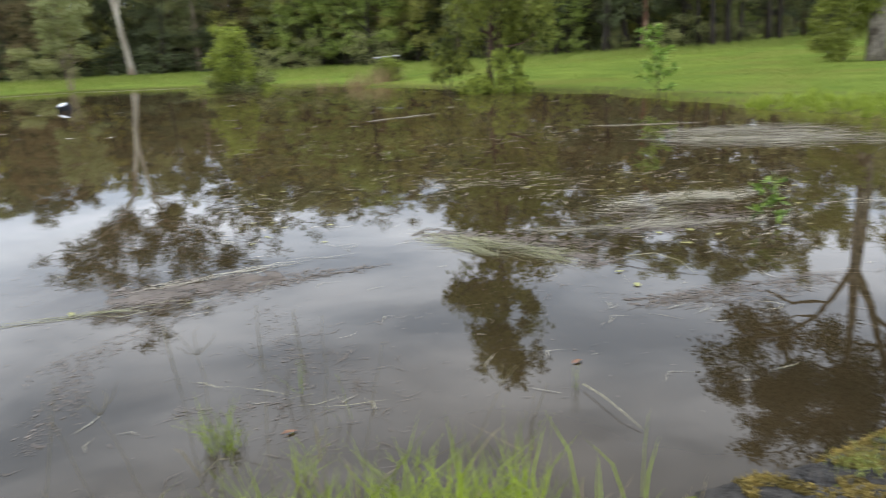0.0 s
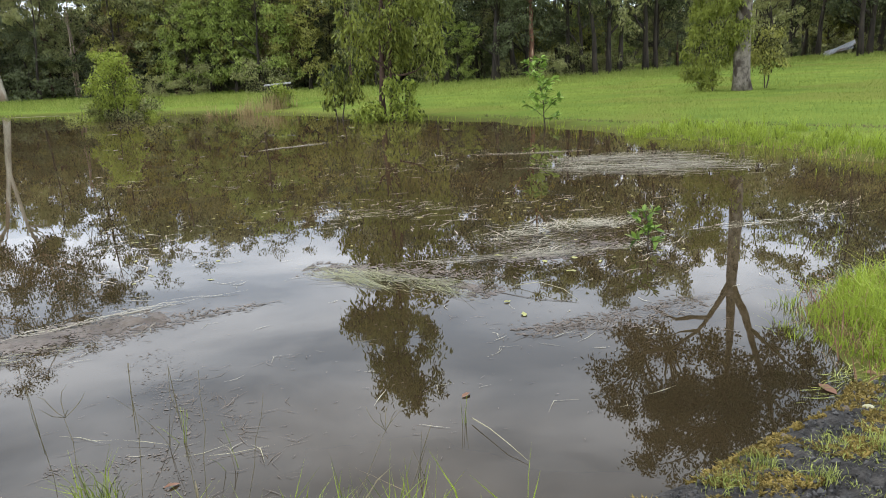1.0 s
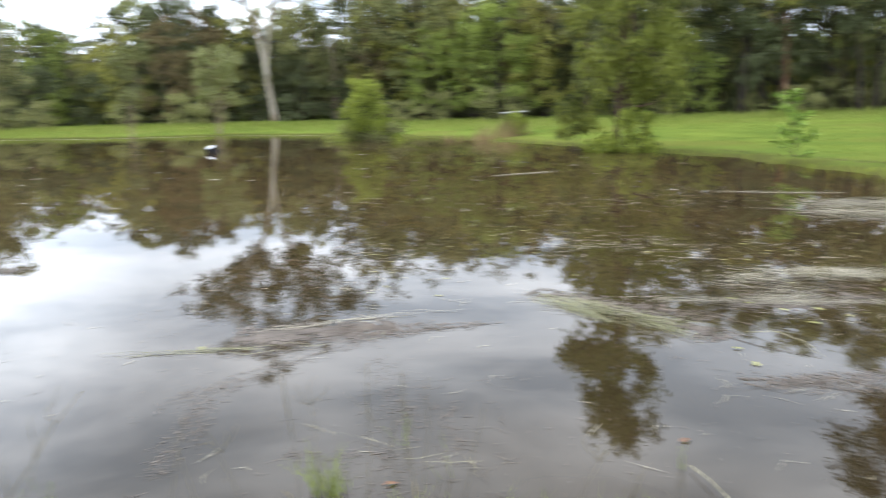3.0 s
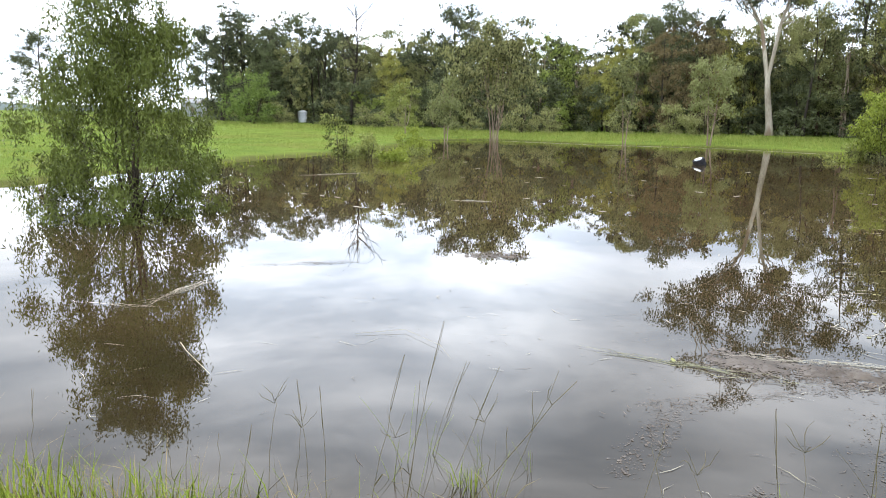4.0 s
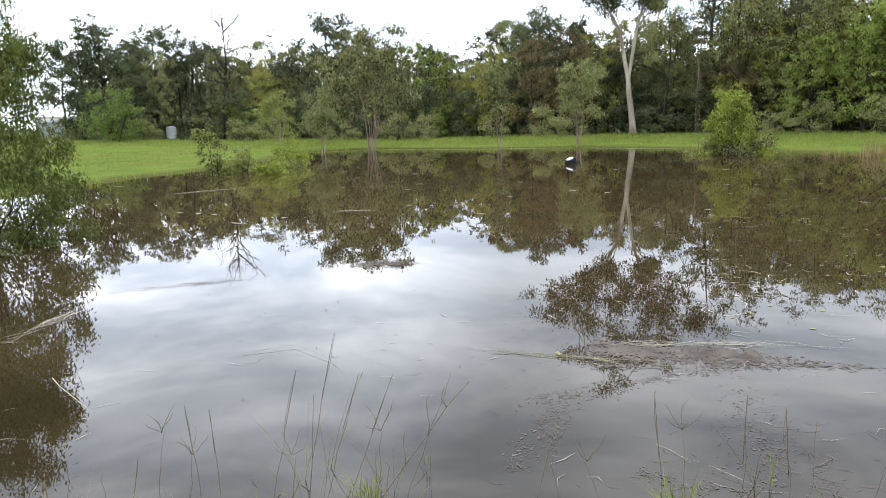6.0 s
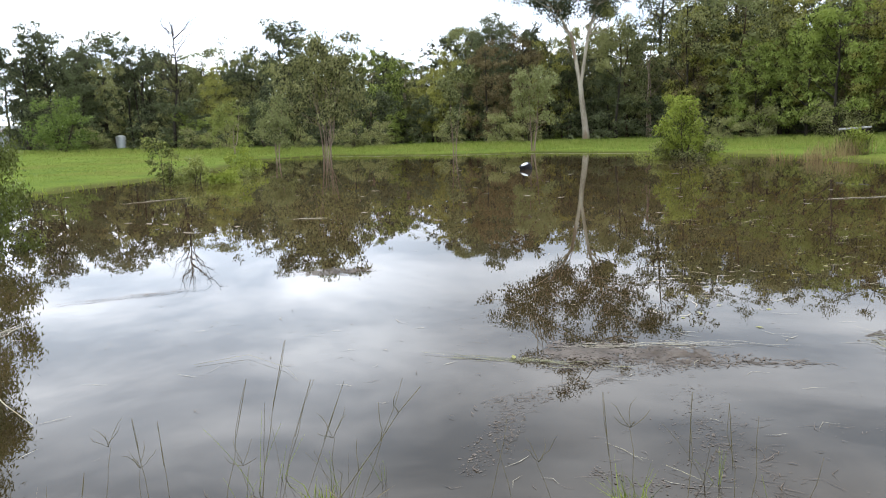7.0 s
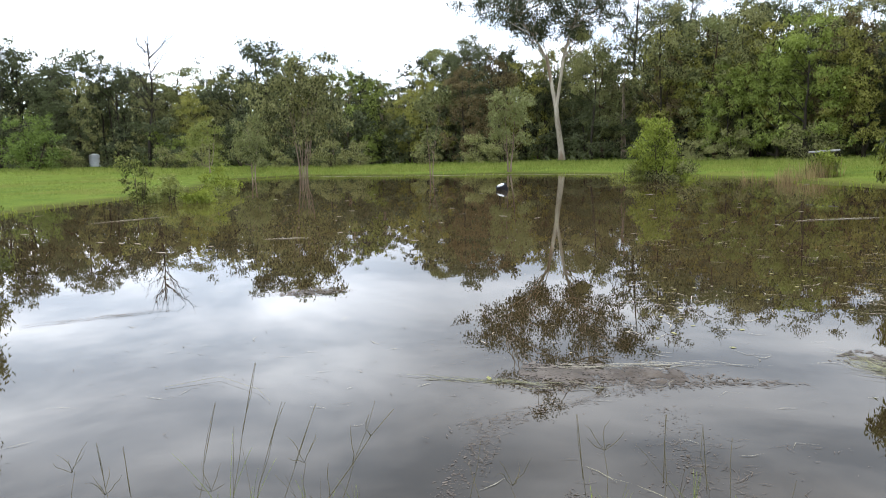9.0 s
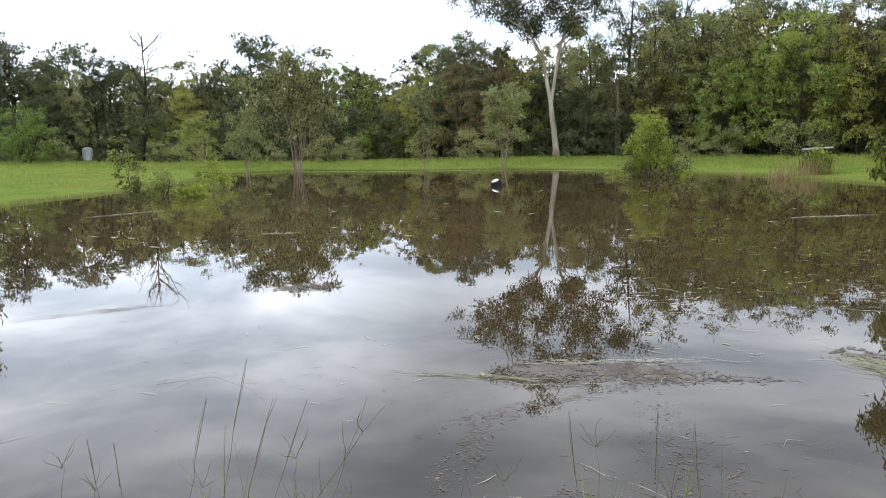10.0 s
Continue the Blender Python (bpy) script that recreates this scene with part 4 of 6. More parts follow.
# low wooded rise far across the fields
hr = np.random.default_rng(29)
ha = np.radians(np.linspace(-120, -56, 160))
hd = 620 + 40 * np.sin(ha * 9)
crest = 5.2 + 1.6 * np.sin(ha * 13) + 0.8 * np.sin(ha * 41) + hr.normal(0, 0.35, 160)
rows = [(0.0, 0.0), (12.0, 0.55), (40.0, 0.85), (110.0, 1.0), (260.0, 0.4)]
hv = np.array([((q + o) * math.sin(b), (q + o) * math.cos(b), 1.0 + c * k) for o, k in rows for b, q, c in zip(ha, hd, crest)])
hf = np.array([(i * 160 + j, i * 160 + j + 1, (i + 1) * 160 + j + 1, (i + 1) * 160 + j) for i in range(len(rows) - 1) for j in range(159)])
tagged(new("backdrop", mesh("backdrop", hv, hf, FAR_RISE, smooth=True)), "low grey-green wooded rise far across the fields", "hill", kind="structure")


# ---------------------------------------------------------------- dead tree in the woods' edge
def dead_tree(x, y):
    r = np.random.default_rng(91)
    owner = thing("dead_tree", pose(x, y, on_ground(x, y)), "leafless dead tree with bare grey twigs above the woods", "tree")
    trunk = wander((0, 0, -0.2), (0.4, 0.2, 11.9), 12, 0.5, r)
    wood = [tube(trunk, np.linspace(0.17, 0.015, 12), 7)]
    for q in range(34):
        a, h = r.random() * 6.28, r.uniform(4.5, 10.8)
        at = np.array([np.interp(h, trunk[:, 2], trunk[:, m]) for m in range(3)])
        tip = at + np.array([math.cos(a), math.sin(a), 0]) * r.uniform(0.8, 2.8) + np.array([0, 0, r.uniform(0.8, 2.8)])
        limb = wander(at, tip, 6, 0.3, r)
        wood.append(tube(limb, np.linspace(0.05, 0.012, 6), 5, False))
        for _ in range(5):
            k = limb[r.integers(2, 6)]
            wood.append(tube(wander(k, k + r.normal(0, 0.45, 3) + np.array([0, 0, 0.6]), 4, 0.1, r), np.linspace(0.018, 0.006, 4), 4, False))
    v, f = joined(wood)
    part("trunk", mesh("trunk", v, f, BARK_DARK, smooth=True), owner)
    r2 = np.random.default_rng(92)
    lv, lf = sprays(trunk[5:8] + r2.normal(0, 0.7, (3, 3)), np.array([[0.8, 0.8, 0.5]] * 3), 420, 0.22, 0.08, 0.5, r2)
    part("crown", mesh("crown", lv, lf, L_DARK), owner, "few withered leaves")


dead_tree(-61.1, 48.5)


# ---------------------------------------------------------------- sapling and seedling with large leaves
def leafy_sapling(name, x, y, z0, height, reach, twigs, per_twig, leaf, label, seed, foliage):
    r = np.random.default_rng(seed)
    owner = thing(name, pose(x, y, z0), label, "sapling")
    stem = wander((0, 0, -0.1), (-0.12 * height, 0, height), 9, 0.05 * height, r)
    wood, pts, ways = [tube(stem, np.linspace(0.012, 0.004, 9) * (0.6 + height * 0.5), 6)], [], []
    for q in range(twigs):
        h = height * (0.12 + 0.86 * (q + r.random()) / twigs)
        at = np.array([np.interp(h, stem[:, 2], stem[:, m]) for m in range(3)])
        a = q * 2.4 + r.random()
        tip = at + np.array([math.cos(a), math.sin(a), r.uniform(0.1, 0.8)]) * reach * r.uniform(0.45, 1.1) * (1.15 - 0.75 * h / height)
        limb = wander(at, tip, 6, 0.05 * reach, r)
        wood.append(tube(limb, np.linspace(0.006, 0.003, 6) * (0.6 + height * 0.4), 5, False))
        for _ in range(per_twig):
            pts.append(limb[r.integers(2, 6)])
            ways.append((limb[-1] - limb[0]) / np.linalg.norm(limb[-1] - limb[0]) + r.normal(0, 0.6, 3))
    v, f = joined(wood)
    part("stem", mesh("stem", v, f, TWIG, smooth=True), owner)
    v, f = [], []
    for p, w in zip(pts, ways):
        w = w / np.linalg.norm(w)
        side = np.cross(w, (0, 0, 1) + r.normal(0, 0.3, 3))
        side /= np.linalg.norm(side) + 1e-9
        up = np.cross(side, w)
        k, ll, ww = len(v), leaf[0] * r.uniform(0.7, 1.25), leaf[1] * r.uniform(0.7, 1.2)
        v += [p, p + w * ll * 0.4 + side * ww * 0.5 + up * ww * 0.15, p + w * ll * 0.75 + side * ww * 0.35, p + w * ll - up * ww * 0.2, p + w * ll * 0.75 - side * ww * 0.35,
              p + w * ll * 0.4 - side * ww * 0.5 + up * ww * 0.15, p + w * ll * 0.5]
        f += [[k, k + 1, k + 6], [k + 1, k + 2, k + 6], [k + 2, k + 3, k + 6], [k + 3, k + 4, k + 6], [k + 4, k + 5, k + 6], [k + 5, k, k + 6]]
    part("foliage", mesh("foliage", np.array(v), f, foliage), owner)


leafy_sapling("sapling", 5.5, 19.95, -0.05, 1.85, 0.55, 22, 17, (0.19, 0.09), "young broad-leaved sapling standing at the water's edge", 201, L_SAP)
leafy_sapling("seedling", 2.74, 6.42, -0.03, 0.40, 0.15, 12, 7, (0.10, 0.042), "glossy green seedling rising out of the flood water", 202, L_SEED)


# ---------------------------------------------------------------- picnic table, drum, iron sheet, shelter, tank
def box(x0, x1, y0, y1, z0, z1, bevel=0.01):
    bm = bmesh.new()
    bmesh.ops.create_cube(bm, size=1.0, matrix=Matrix.LocRotScale(((x0 + x1) / 2, (y0 + y1) / 2, (z0 + z1) / 2), None, (x1 - x0, y1 - y0, z1 - z0)))
    bmesh.ops.bevel(bm, geom=list(bm.edges), offset=bevel, segments=1, affect="EDGES")
    return bm


def bm_part(name, bm, material, parent, label=""):
    me = bpy.data.meshes.new(name)
    bm.to_mesh(me)
    bm.free()
    me.materials.append(material)
    return part(name, me, parent, label)


def picnic_table(x, y, turn):
    z = on_ground(x, y, 0.04)
    owner = thing("picnic_table", pose(x, y, z, 3.0, -3.5, turn), "weathered grey timber table in tall dry grass", "table")
    top_z = 1.2 - z
    for k in range(5):
        bm_part("plank", box(-0.62 - 0.03 * (k % 2), 0.6, -0.36 + k * 0.145, -0.225 + k * 0.145, top_z - 0.045, top_z), TIMBER, owner)
    for sx in (-0.42, 0.42):
        bm_part("crossbar", box(sx - 0.045, sx + 0.045, -0.34, 0.34, top_z - 0.13, top_z - 0.047), BARK_DARK, owner)
        for sy in (-0.27, 0.27):
            bm_part("leg", box(sx - 0.06, sx + 0.06, sy - 0.06, sy + 0.06, -0.05, top_z - 0.132), BARK_DARK, owner)
    for sy in (-0.3, 0.3):
        bm_part("apron", box(-0.37, 0.37, sy - 0.02, sy + 0.02, top_z - 0.5, top_z - 0.134), BARK_DARK, owner, "dark boards under the tabletop")


picnic_table(-2.55, 36.8, 4.0)


def floating_drum(x, y):
    owner = thing("plastic_drum", pose(x, y, 0.05, 0, 0, 20), "black plastic drum with a pale lid half sunk in the water", "drum")
    def turned(profile, n=20):
        v = [(r * math.cos(a), r * math.sin(a), z) for r, z in profile for a in (k * 2 * math.pi / n for k in range(n))]
        f = [[i * n + k, i * n + (k + 1) % n, (i + 1) * n + (k + 1) % n, (i + 1) * n + k] for i in range(len(profile) - 1) for k in range(n)]
        f += [list(range(n))[::-1], [(len(profile) - 1) * n + k for k in range(n)]]
        return np.array(v), f
    tilt = pose(0, 0, 0.02, 16, -18, 0)
    v, f = turned([(0.19, -0.28), (0.225, -0.26), (0.225, -0.1), (0.24, -0.09), (0.24, -0.05), (0.225, -0.04), (0.225, 0.13)])
    part("body", mesh("body", v, f, DARK_PLASTIC, smooth=False), owner, at=tilt)
    v, f = turned([(0.13, 0.132), (0.145, 0.134), (0.145, 0.15), (0.13, 0.16), (0.11, 0.155)])
    part("lid", mesh("lid", v, f, WHITE_PLASTIC), owner, "pale lid", at=tilt)


floating_drum(-13.44, 27.3)


def iron_sheet(x, y):
    z = on_ground(x, y, 0.02)
    owner = thing("iron_sheet", pose(x, y, z, 0, 0, -38), "corrugated iron sheets leaning against a trunk", "iron sheet")
    for n, (off, tilt, lx) in enumerate(((0.0, -24, 2.7), (0.18, -14, 2.3))):
        cols, v, f = 60, [], []
        for c in range(cols + 1):
            u = c / cols
            for w in (0, 1):
                v.append((u * lx - lx * 0.5, (w - 0.5) * 0.85 + off, 0.018 * math.sin(u * 2 * math.pi * lx / 0.12)))
        f = [[2 * c, 2 * c + 2, 2 * c + 3, 2 * c + 1] for c in range(cols)]
        top_v = np.array(v)
        under = top_v - np.array([0, 0, 0.004])
        f2 = f + [[q + len(v) for q in reversed(face)] for face in f]
        part("sheet", mesh("sheet", np.concatenate([top_v, under]), f2, IRON), owner, at=pose(0, 0, 0.62 - 0.16 * n, 28, tilt, 0))


iron_sheet(44.4, 64.2)


def shelter(x, y):
    z = on_ground(x, y, 0.02)
    owner = thing("shelter", pose(x, y, z, 0, 0, -42), "low open shelter with a flat pale roof among the trees", "shed")
    bm_part("roof", box(-1.75, 1.75, -1.1, 1.1, 1.62, 1.70, 0.02), IRON, owner)
    for sx in (-1.6, 0.0, 1.6):
        for sy in (-1.0, 1.0):
            bm_part("post", box(sx - 0.04, sx + 0.04, sy - 0.04, sy + 0.04, -0.1, 1.618), BARK_DARK, owner)
    for k in range(6):
        bm_part("board", box(-1.55, 1.55, 1.05, 1.08, 0.02 + k * 0.245, 0.25 + k * 0.245, 0.005), BARK_DARK, owner)
    for sx in (-1.58, 1.58):
        bm_part("side_wall", box(sx - 0.015, sx + 0.015, -0.3, 0.94, 0.0, 1.5, 0.004), BARK_DARK, owner)
    bm_part("bench", box(-1.2, 0.6, -0.5, 0.0, 0.33, 0.42), IRON, owner, "pale low bench")


shelter(56.6, 63.6)


def farm_shed(x, y, turn):
    z = on_ground(x, y, 0.02)
    owner = thing("farm_shed", pose(x, y, z, 0, 0, turn), "pale grey iron farm shed across the meadow", "shed")
    wide, deep, wall, ridge = 5.4, 3.2, 1.75, 2.35
    for sy in (-1, 1):
        ribs = 46
        xs = np.linspace(-wide / 2, wide / 2, ribs)
        v = [(q, sy * deep / 2 + 0.03 * (k % 2), h) for k, q in enumerate(xs) for h in (0.0, wall)]
        v += [(q, sy * (deep / 2 - 0.05), h) for q in xs for h in (0.0, wall)]
        f = [[2 * k, 2 * k + 2, 2 * k + 3, 2 * k + 1] for k in range(ribs - 1)] + [[2 * (ribs + k), 2 * (ribs + k) + 1, 2 * (ribs + k) + 3, 2 * (ribs + k) + 2] for k in range(ribs - 1)]
        part("wall", mesh("wall", np.array(v), f, IRON), owner)
        slope = math.degrees(math.atan2(ridge - wall, deep / 2))
        part("roof", box_mesh("roof", -wide / 2 - 0.2, wide / 2 + 0.2, -0.98, 0.98, 0.0, 0.04), owner, at=pose(0, sy * 0.86, (wall + ridge) / 2, -sy * slope, 0, 0))
    for sx in (-1, 1):
        bm = bmesh.new()
        ring = [bm.verts.new((sx * wide / 2, q, h)) for q, h in ((-deep / 2, 0), (deep / 2, 0), (deep / 2, wall), (0, ridge), (-deep / 2, wall))]
        back = [bm.verts.new((sx * (wide / 2 - 0.05), p.co.y, p.co.z)) for p in ring]
        bm.faces.new(ring)
        bm.faces.new(back[::-1])
        for k in range(5):
            bm.faces.new((ring[k], back[k], back[(k + 1) % 5], ring[(k + 1) % 5]))
        bm_part("gable", bm, IRON, owner)
    # solid dark panel on the wall, coloured as the shade inside a doorway
    bm_part("door", box(0.4, 2.0, -deep / 2 - 0.07, -deep / 2 - 0.035, 0.05, 1.6), BARK_DARK, owner, "dark panel coloured as the shade inside a doorway")


def box_mesh(name, *size):
    bm = box(*size)
    me = bpy.data.meshes.new(name)
    bm.to_mesh(me)
    bm.free()
    me.materials.append(IRON)
    return me


farm_shed(-91.0, 48.5, 62)


def water_tank(x, y):
    z = on_ground(x, y, 0.02)
    owner = thing("water_tank", pose(x, y, z), "pale round water tank behind the trees", "tank")
    n = 28
    prof = [(0.5, 0.0), (0.5, 0.4), (0.52, 0.42), (0.5, 0.45), (0.5, 0.85), (0.52, 0.87), (0.5, 0.9), (0.5, 1.2), (0.26, 1.32), (0.04, 1.35)]
    v = [(r * math.cos(k * 2 * math.pi / n), r * math.sin(k * 2 * math.pi / n), h) for r, h in prof for k in range(n)]
    f = [[i * n + k, i * n + (k + 1) % n, (i + 1) * n + (k + 1) % n, (i + 1) * n + k] for i in range(len(prof) - 1) for k in range(n)]
    part("body", mesh("body", np.array(v), f, WHITE_PLASTIC), owner)


water_tank(-69.5, 48.6)


# ---------------------------------------------------------------- the stripped patch on the red trunk and the shrub beside it
plant("shrub", 20.0, 21.8, "low grey-green broad-leaved shrub in the meadow", "shrub", seed=35, height=0.6, radius=0.015, base=0.1, width=1.5,
      clusters=18, cluster_r=0.22, count=900, leaf=(0.13, 0.07), droop=0.1, bark=TWIG, foliage=L_BUSH, stems=3)


# ---------------------------------------------------------------- grass
def blades(p, height, width, lean, r, two=True):
    """Tapered, bent grass blades on the points p."""
    n = len(p)
    a = r.random(n) * 2 * math.pi
    side = np.stack([np.cos(a), np.sin(a), np.zeros(n)], 1)
    b = r.random(n) * 2 * math.pi
    bend = np.stack([np.cos(b), np.sin(b), np.zeros(n)], 1) * (lean * height * r.random(n))[:, None]
    h = height[:, None] * np.array([0, 0, 1.0])
    w = side * width[:, None] * 0.5
    if not two:
        v = np.stack([p - w, p + w, p + h + bend], 1).reshape(-1, 3)
        return v, np.arange(3 * n).reshape(-1, 3).tolist()
    m = p + h * 0.55 + bend * 0.35
    v = np.stack([p - w, p + w, m + w * 0.8, m - w * 0.8, p + h * (1 - 0.22 * np.minimum(lean, 2.5))[:, None] + bend], 1).reshape(-1, 3)
    k = np.arange(n)[:, None] * 5
    return v, (k + np.array([[0, 1, 2, 3]])).tolist() + (k + np.array([[3, 2, 4]])).tolist()


def lay(p2, sink=0.02):
    return np.concatenate([p2, (ground_z(p2) - sink)[:, None]], 1)


gr = np.random.default_rng(15)
# meadow, thinning out with distance
n = 800000
d = np.exp(gr.uniform(math.log(5.0), math.log(92), n))
a = np.radians(gr.uniform(-86, 60, n))
p2 = np.stack([d * np.sin(a), d * np.cos(a)], 1)
sd = shore_distance(p2)
ok = sd > -0.2
p2, d, sd = p2[ok], d[ok], sd[ok]
low = np.clip(0.35 + sd / 6.0, 0.4, 1.0)
STEP_LINE = np.array([(4.6, 24.5), (6.9, 19.9), (8.9, 17.0), (10.1, 15.2), (11.2, 13.4), (12.6, 11.1), (14.5, 8.0)])
past = d - np.interp(np.degrees(np.arctan2(p2[:, 0], p2[:, 1])), np.degrees(np.arctan2(STEP_LINE[:, 0], STEP_LINE[:, 1])), np.hypot(STEP_LINE[:, 0], STEP_LINE[:, 1]), left=0.0)
low = np.where(past > 0.25, low * 1.0, low * 0.65)
v, f = blades(lay(p2), gr.uniform(0.03, 0.085, len(p2)) * low, np.maximum(0.004, 0.00055 * d), np.full(len(p2), 0.9), gr, False)
meadow = new("meadow_grass", mesh("meadow_grass", v, f, G_BLADE))
tagged(meadow, "soft bright green meadow grass", "grass", kind="stuff")

# swathes of longer grass, so that the meadow is not mown flat
n = 130000
d = np.exp(gr.uniform(math.log(9.0), math.log(80), n))
a = np.radians(gr.uniform(-80, 58, n))
p2 = np.stack([d * np.sin(a), d * np.cos(a)], 1)
wave = np.sin(p2[:, 0] * 0.45 + 2.2 * np.sin(p2[:, 1] * 0.31)) * np.sin(p2[:, 1] * 0.5 + 1.4 * np.sin(p2[:, 0] * 0.27)) + 0.4 * np.sin(p2[:, 0] * 1.7 + p2[:, 1] * 1.3)
ok = (shore_distance(p2) > 0.5) & (gr.random(n) < np.clip(0.25 + 0.75 * wave, 0.04, 1))
p2, d, wave = p2[ok], d[ok], wave[ok]
v, f = blades(lay(p2), gr.uniform(0.07, 0.17, len(p2)) * (1 + 0.4 * np.clip(wave, 0, 1)), np.maximum(0.004, 0.0005 * d), np.full(len(p2), 1.0), gr, False)
tagged(new("long_grass", mesh("long_grass", v, f, G_FRINGE)), "longer soft grass in swathes across the meadow", "grass", kind="stuff")

# taller soft grass where the meadow meets the woods and the far water
n = 60000
a = np.radians(gr.uniform(-72, 50, n))
reach = np.array([edge(math.degrees(q)) for q in a])
d = reach - 3.0 - 13 * gr.random(n) ** 1.8
p2 = np.stack([d * np.sin(a), d * np.cos(a)], 1)
wave = np.sin(p2[:, 0] * 0.9 + 2 * np.sin(p2[:, 1] * 0.5)) * np.sin(p2[:, 1] * 1.1)
ok = (shore_distance(p2) > 0.2) & (gr.random(n) < 0.55 + 0.4 * wave)
p2, d = p2[ok], d[ok]
v, f = blades(lay(p2), gr.uniform(0.15, 0.42, len(p2)), np.maximum(0.006, 0.0006 * d), np.full(len(p2), 0.7), gr, False)
tagged(new("fringe_grass", mesh("fringe_grass", v, f, G_FRINGE)), "taller pale green grass along the woods", "grass", kind="stuff")

n = 150000
d = np.where(np.arange(n) < 110000, 7.0 * np.sqrt(gr.random(n)), np.exp(gr.uniform(math.log(6.0), math.log(60), n)))
a = np.radians(gr.uniform(0, 360, n))
p2 = np.stack([d * np.sin(a), d * np.cos(a)], 1)
deg = np.degrees(np.arctan2(p2[:, 0], p2[:, 1]))
ok = (shore_distance(p2) > 0.05) & ((d < 7) | (deg > 58) | (deg < -84)) & ~((p2[:, 0] > 0.7) & (p2[:, 0] < 7.0) & (p2[:, 1] > -5.0) & (p2[:, 1] < 5.2))
p2, d = p2[ok], d[ok]
v, f = blades(lay(p2), gr.uniform(0.05, 0.13, len(p2)), np.maximum(0.006, 0.0016 * d), np.full(len(p2), 1.0), gr, False)
tagged(new("turf", mesh("turf", v, f, G_BLADE)), "short green turf on the bank", "grass", kind="stuff")

# lush grass on the bank beside the asphalt, in tussocks
def bank_grass(n, x0, x1, y0, y1, reach, height, width):
    seeds = np.stack([gr.uniform(x0, x1, n // 26), gr.uniform(y0, y1, n // 26)], 1)
    sd = shore_distance(seeds)
    limit = reach + 0.45 * np.sin(seeds[:, 0] * 3.0 + seeds[:, 1] * 2.0)
    seeds = seeds[(sd > -0.3) & (sd < limit) & ((sd > 0.0) | (gr.random(len(sd)) < 0.3)) & (seeds[:, 1] > 3.35 + 0.3 * np.maximum(seeds[:, 0] - 3.3, 0))]
    own = np.repeat(np.arange(len(seeds)), 26)
    tall = gr.uniform(0.3, 1.2, len(seeds)) * (0.85 + 0.2 * np.sin(seeds[:, 0] * 2.1 + 1.0) * np.sin(seeds[:, 1] * 1.7))
    off = gr.normal(0, 0.04, (len(own), 2))
    p2 = seeds[own] + off
    hh = gr.uniform(*height, len(own)) * tall[own] * np.clip(0.5 + shore_distance(p2) / 0.8, 0.4, 1.0)
    v, f = blades(np.concatenate([p2, (np.maximum(ground_z(p2), -0.1) - 0.02)[:, None]], 1), hh, gr.uniform(*width, len(own)), gr.uniform(0.5, 1.5, len(own)), gr)
    tagged(new("bank_grass", mesh("bank_grass", v, f, G_NEAR)), "lush bright green grass on the pond bank", "grass", kind="stuff")


bank_grass(56000, 2.7, 7.4, 3.4, 8.6, 0.95, (0.14, 0.5), (0.003, 0.0075))
bank_grass(46000, 4.5, 12.5, 6.0, 17.0, 1.9, (0.12, 0.46), (0.006, 0.013))
# thin grass standing in the shallows all round the pond
n = 44000
d = np.exp(gr.uniform(math.log(7.0), math.log(60), n))
a = np.radians(gr.uniform(-80, 36, n))
p2 = np.stack([d * np.sin(a), d * np.cos(a)], 1)
sd = shore_distance(p2)
ok = (sd > -1.3) & (sd < 0.4) & (gr.random(n) < np.clip(0.8 + sd * 0.6, 0.05, 1))
p2, d = p2[ok], d[ok]
v, f = blades(np.concatenate([p2, (np.maximum(ground_z(p2), -0.08) - 0.01)[:, None]], 1), gr.uniform(0.06, 0.26, len(p2)), np.maximum(0.005, 0.0009 * d), np.full(len(p2), 0.7), gr)
tagged(new("shallows_grass", mesh("shallows_grass", v, f, G_NEAR)), "thin grass standing in the shallow water", "grass", kind="stuff")

# straw-coloured undergrowth at the foot of the lush grass
n = 11000
p2 = np.stack([gr.uniform(2.6, 9, n), gr.uniform(3.3, 14, n)], 1)
sd = shore_distance(p2)
p2 = p2[(sd > -0.1) & (sd < 0.7) & (p2[:, 1] > 3.6)]
v, f = blades(lay(p2), gr.uniform(0.05, 0.2, len(p2)), gr.uniform(0.004, 0.008, len(p2)), np.full(len(p2), 1.4), gr)
thatch = new("grass_thatch", mesh("grass_thatch", v, f, G_DRY))
n = 3000
p3 = np.stack([gr.uniform(2.6, 5.2, n), gr.uniform(3.4, 6.2, n)], 1)
sd3 = shore_distance(p3)
p3 = p3[(sd3 > -0.05) & (sd3 < 0.35)]
v3, f3 = blades(lay(p3), gr.uniform(0.06, 0.28, len(p3)), gr.uniform(0.004, 0.007, len(p3)), np.full(len(p3), 1.6), gr)
tagged(new("grass_thatch", mesh("grass_thatch", v3, f3, RUST)), "rust-brown dead blades under the bank grass", "grass", kind="stuff")
tagged(thatch, "brown dead grass at the foot of the bank grass", "grass", kind="stuff")

# brown dead grass along the grass step; dark colour stands for its shade
n = 2800
step_pts = STEP_LINE
k = gr.uniform(0, len(step_pts) - 1.001, n)
i0 = k.astype(int)
p2 = step_pts[i0] + (step_pts[i0 + 1] - step_pts[i0]) * (k - i0)[:, None] + gr.normal(0, 0.13, (n, 2)) - np.array([[0.9, 0.6]]) * (gr.random((n, 1)) < 0.2) * gr.random((n, 1)) * 2.4
v, f = blades(lay(p2), gr.uniform(0.04, 0.13, n), gr.uniform(0.007, 0.015, n), np.full(n, 1.2), gr)
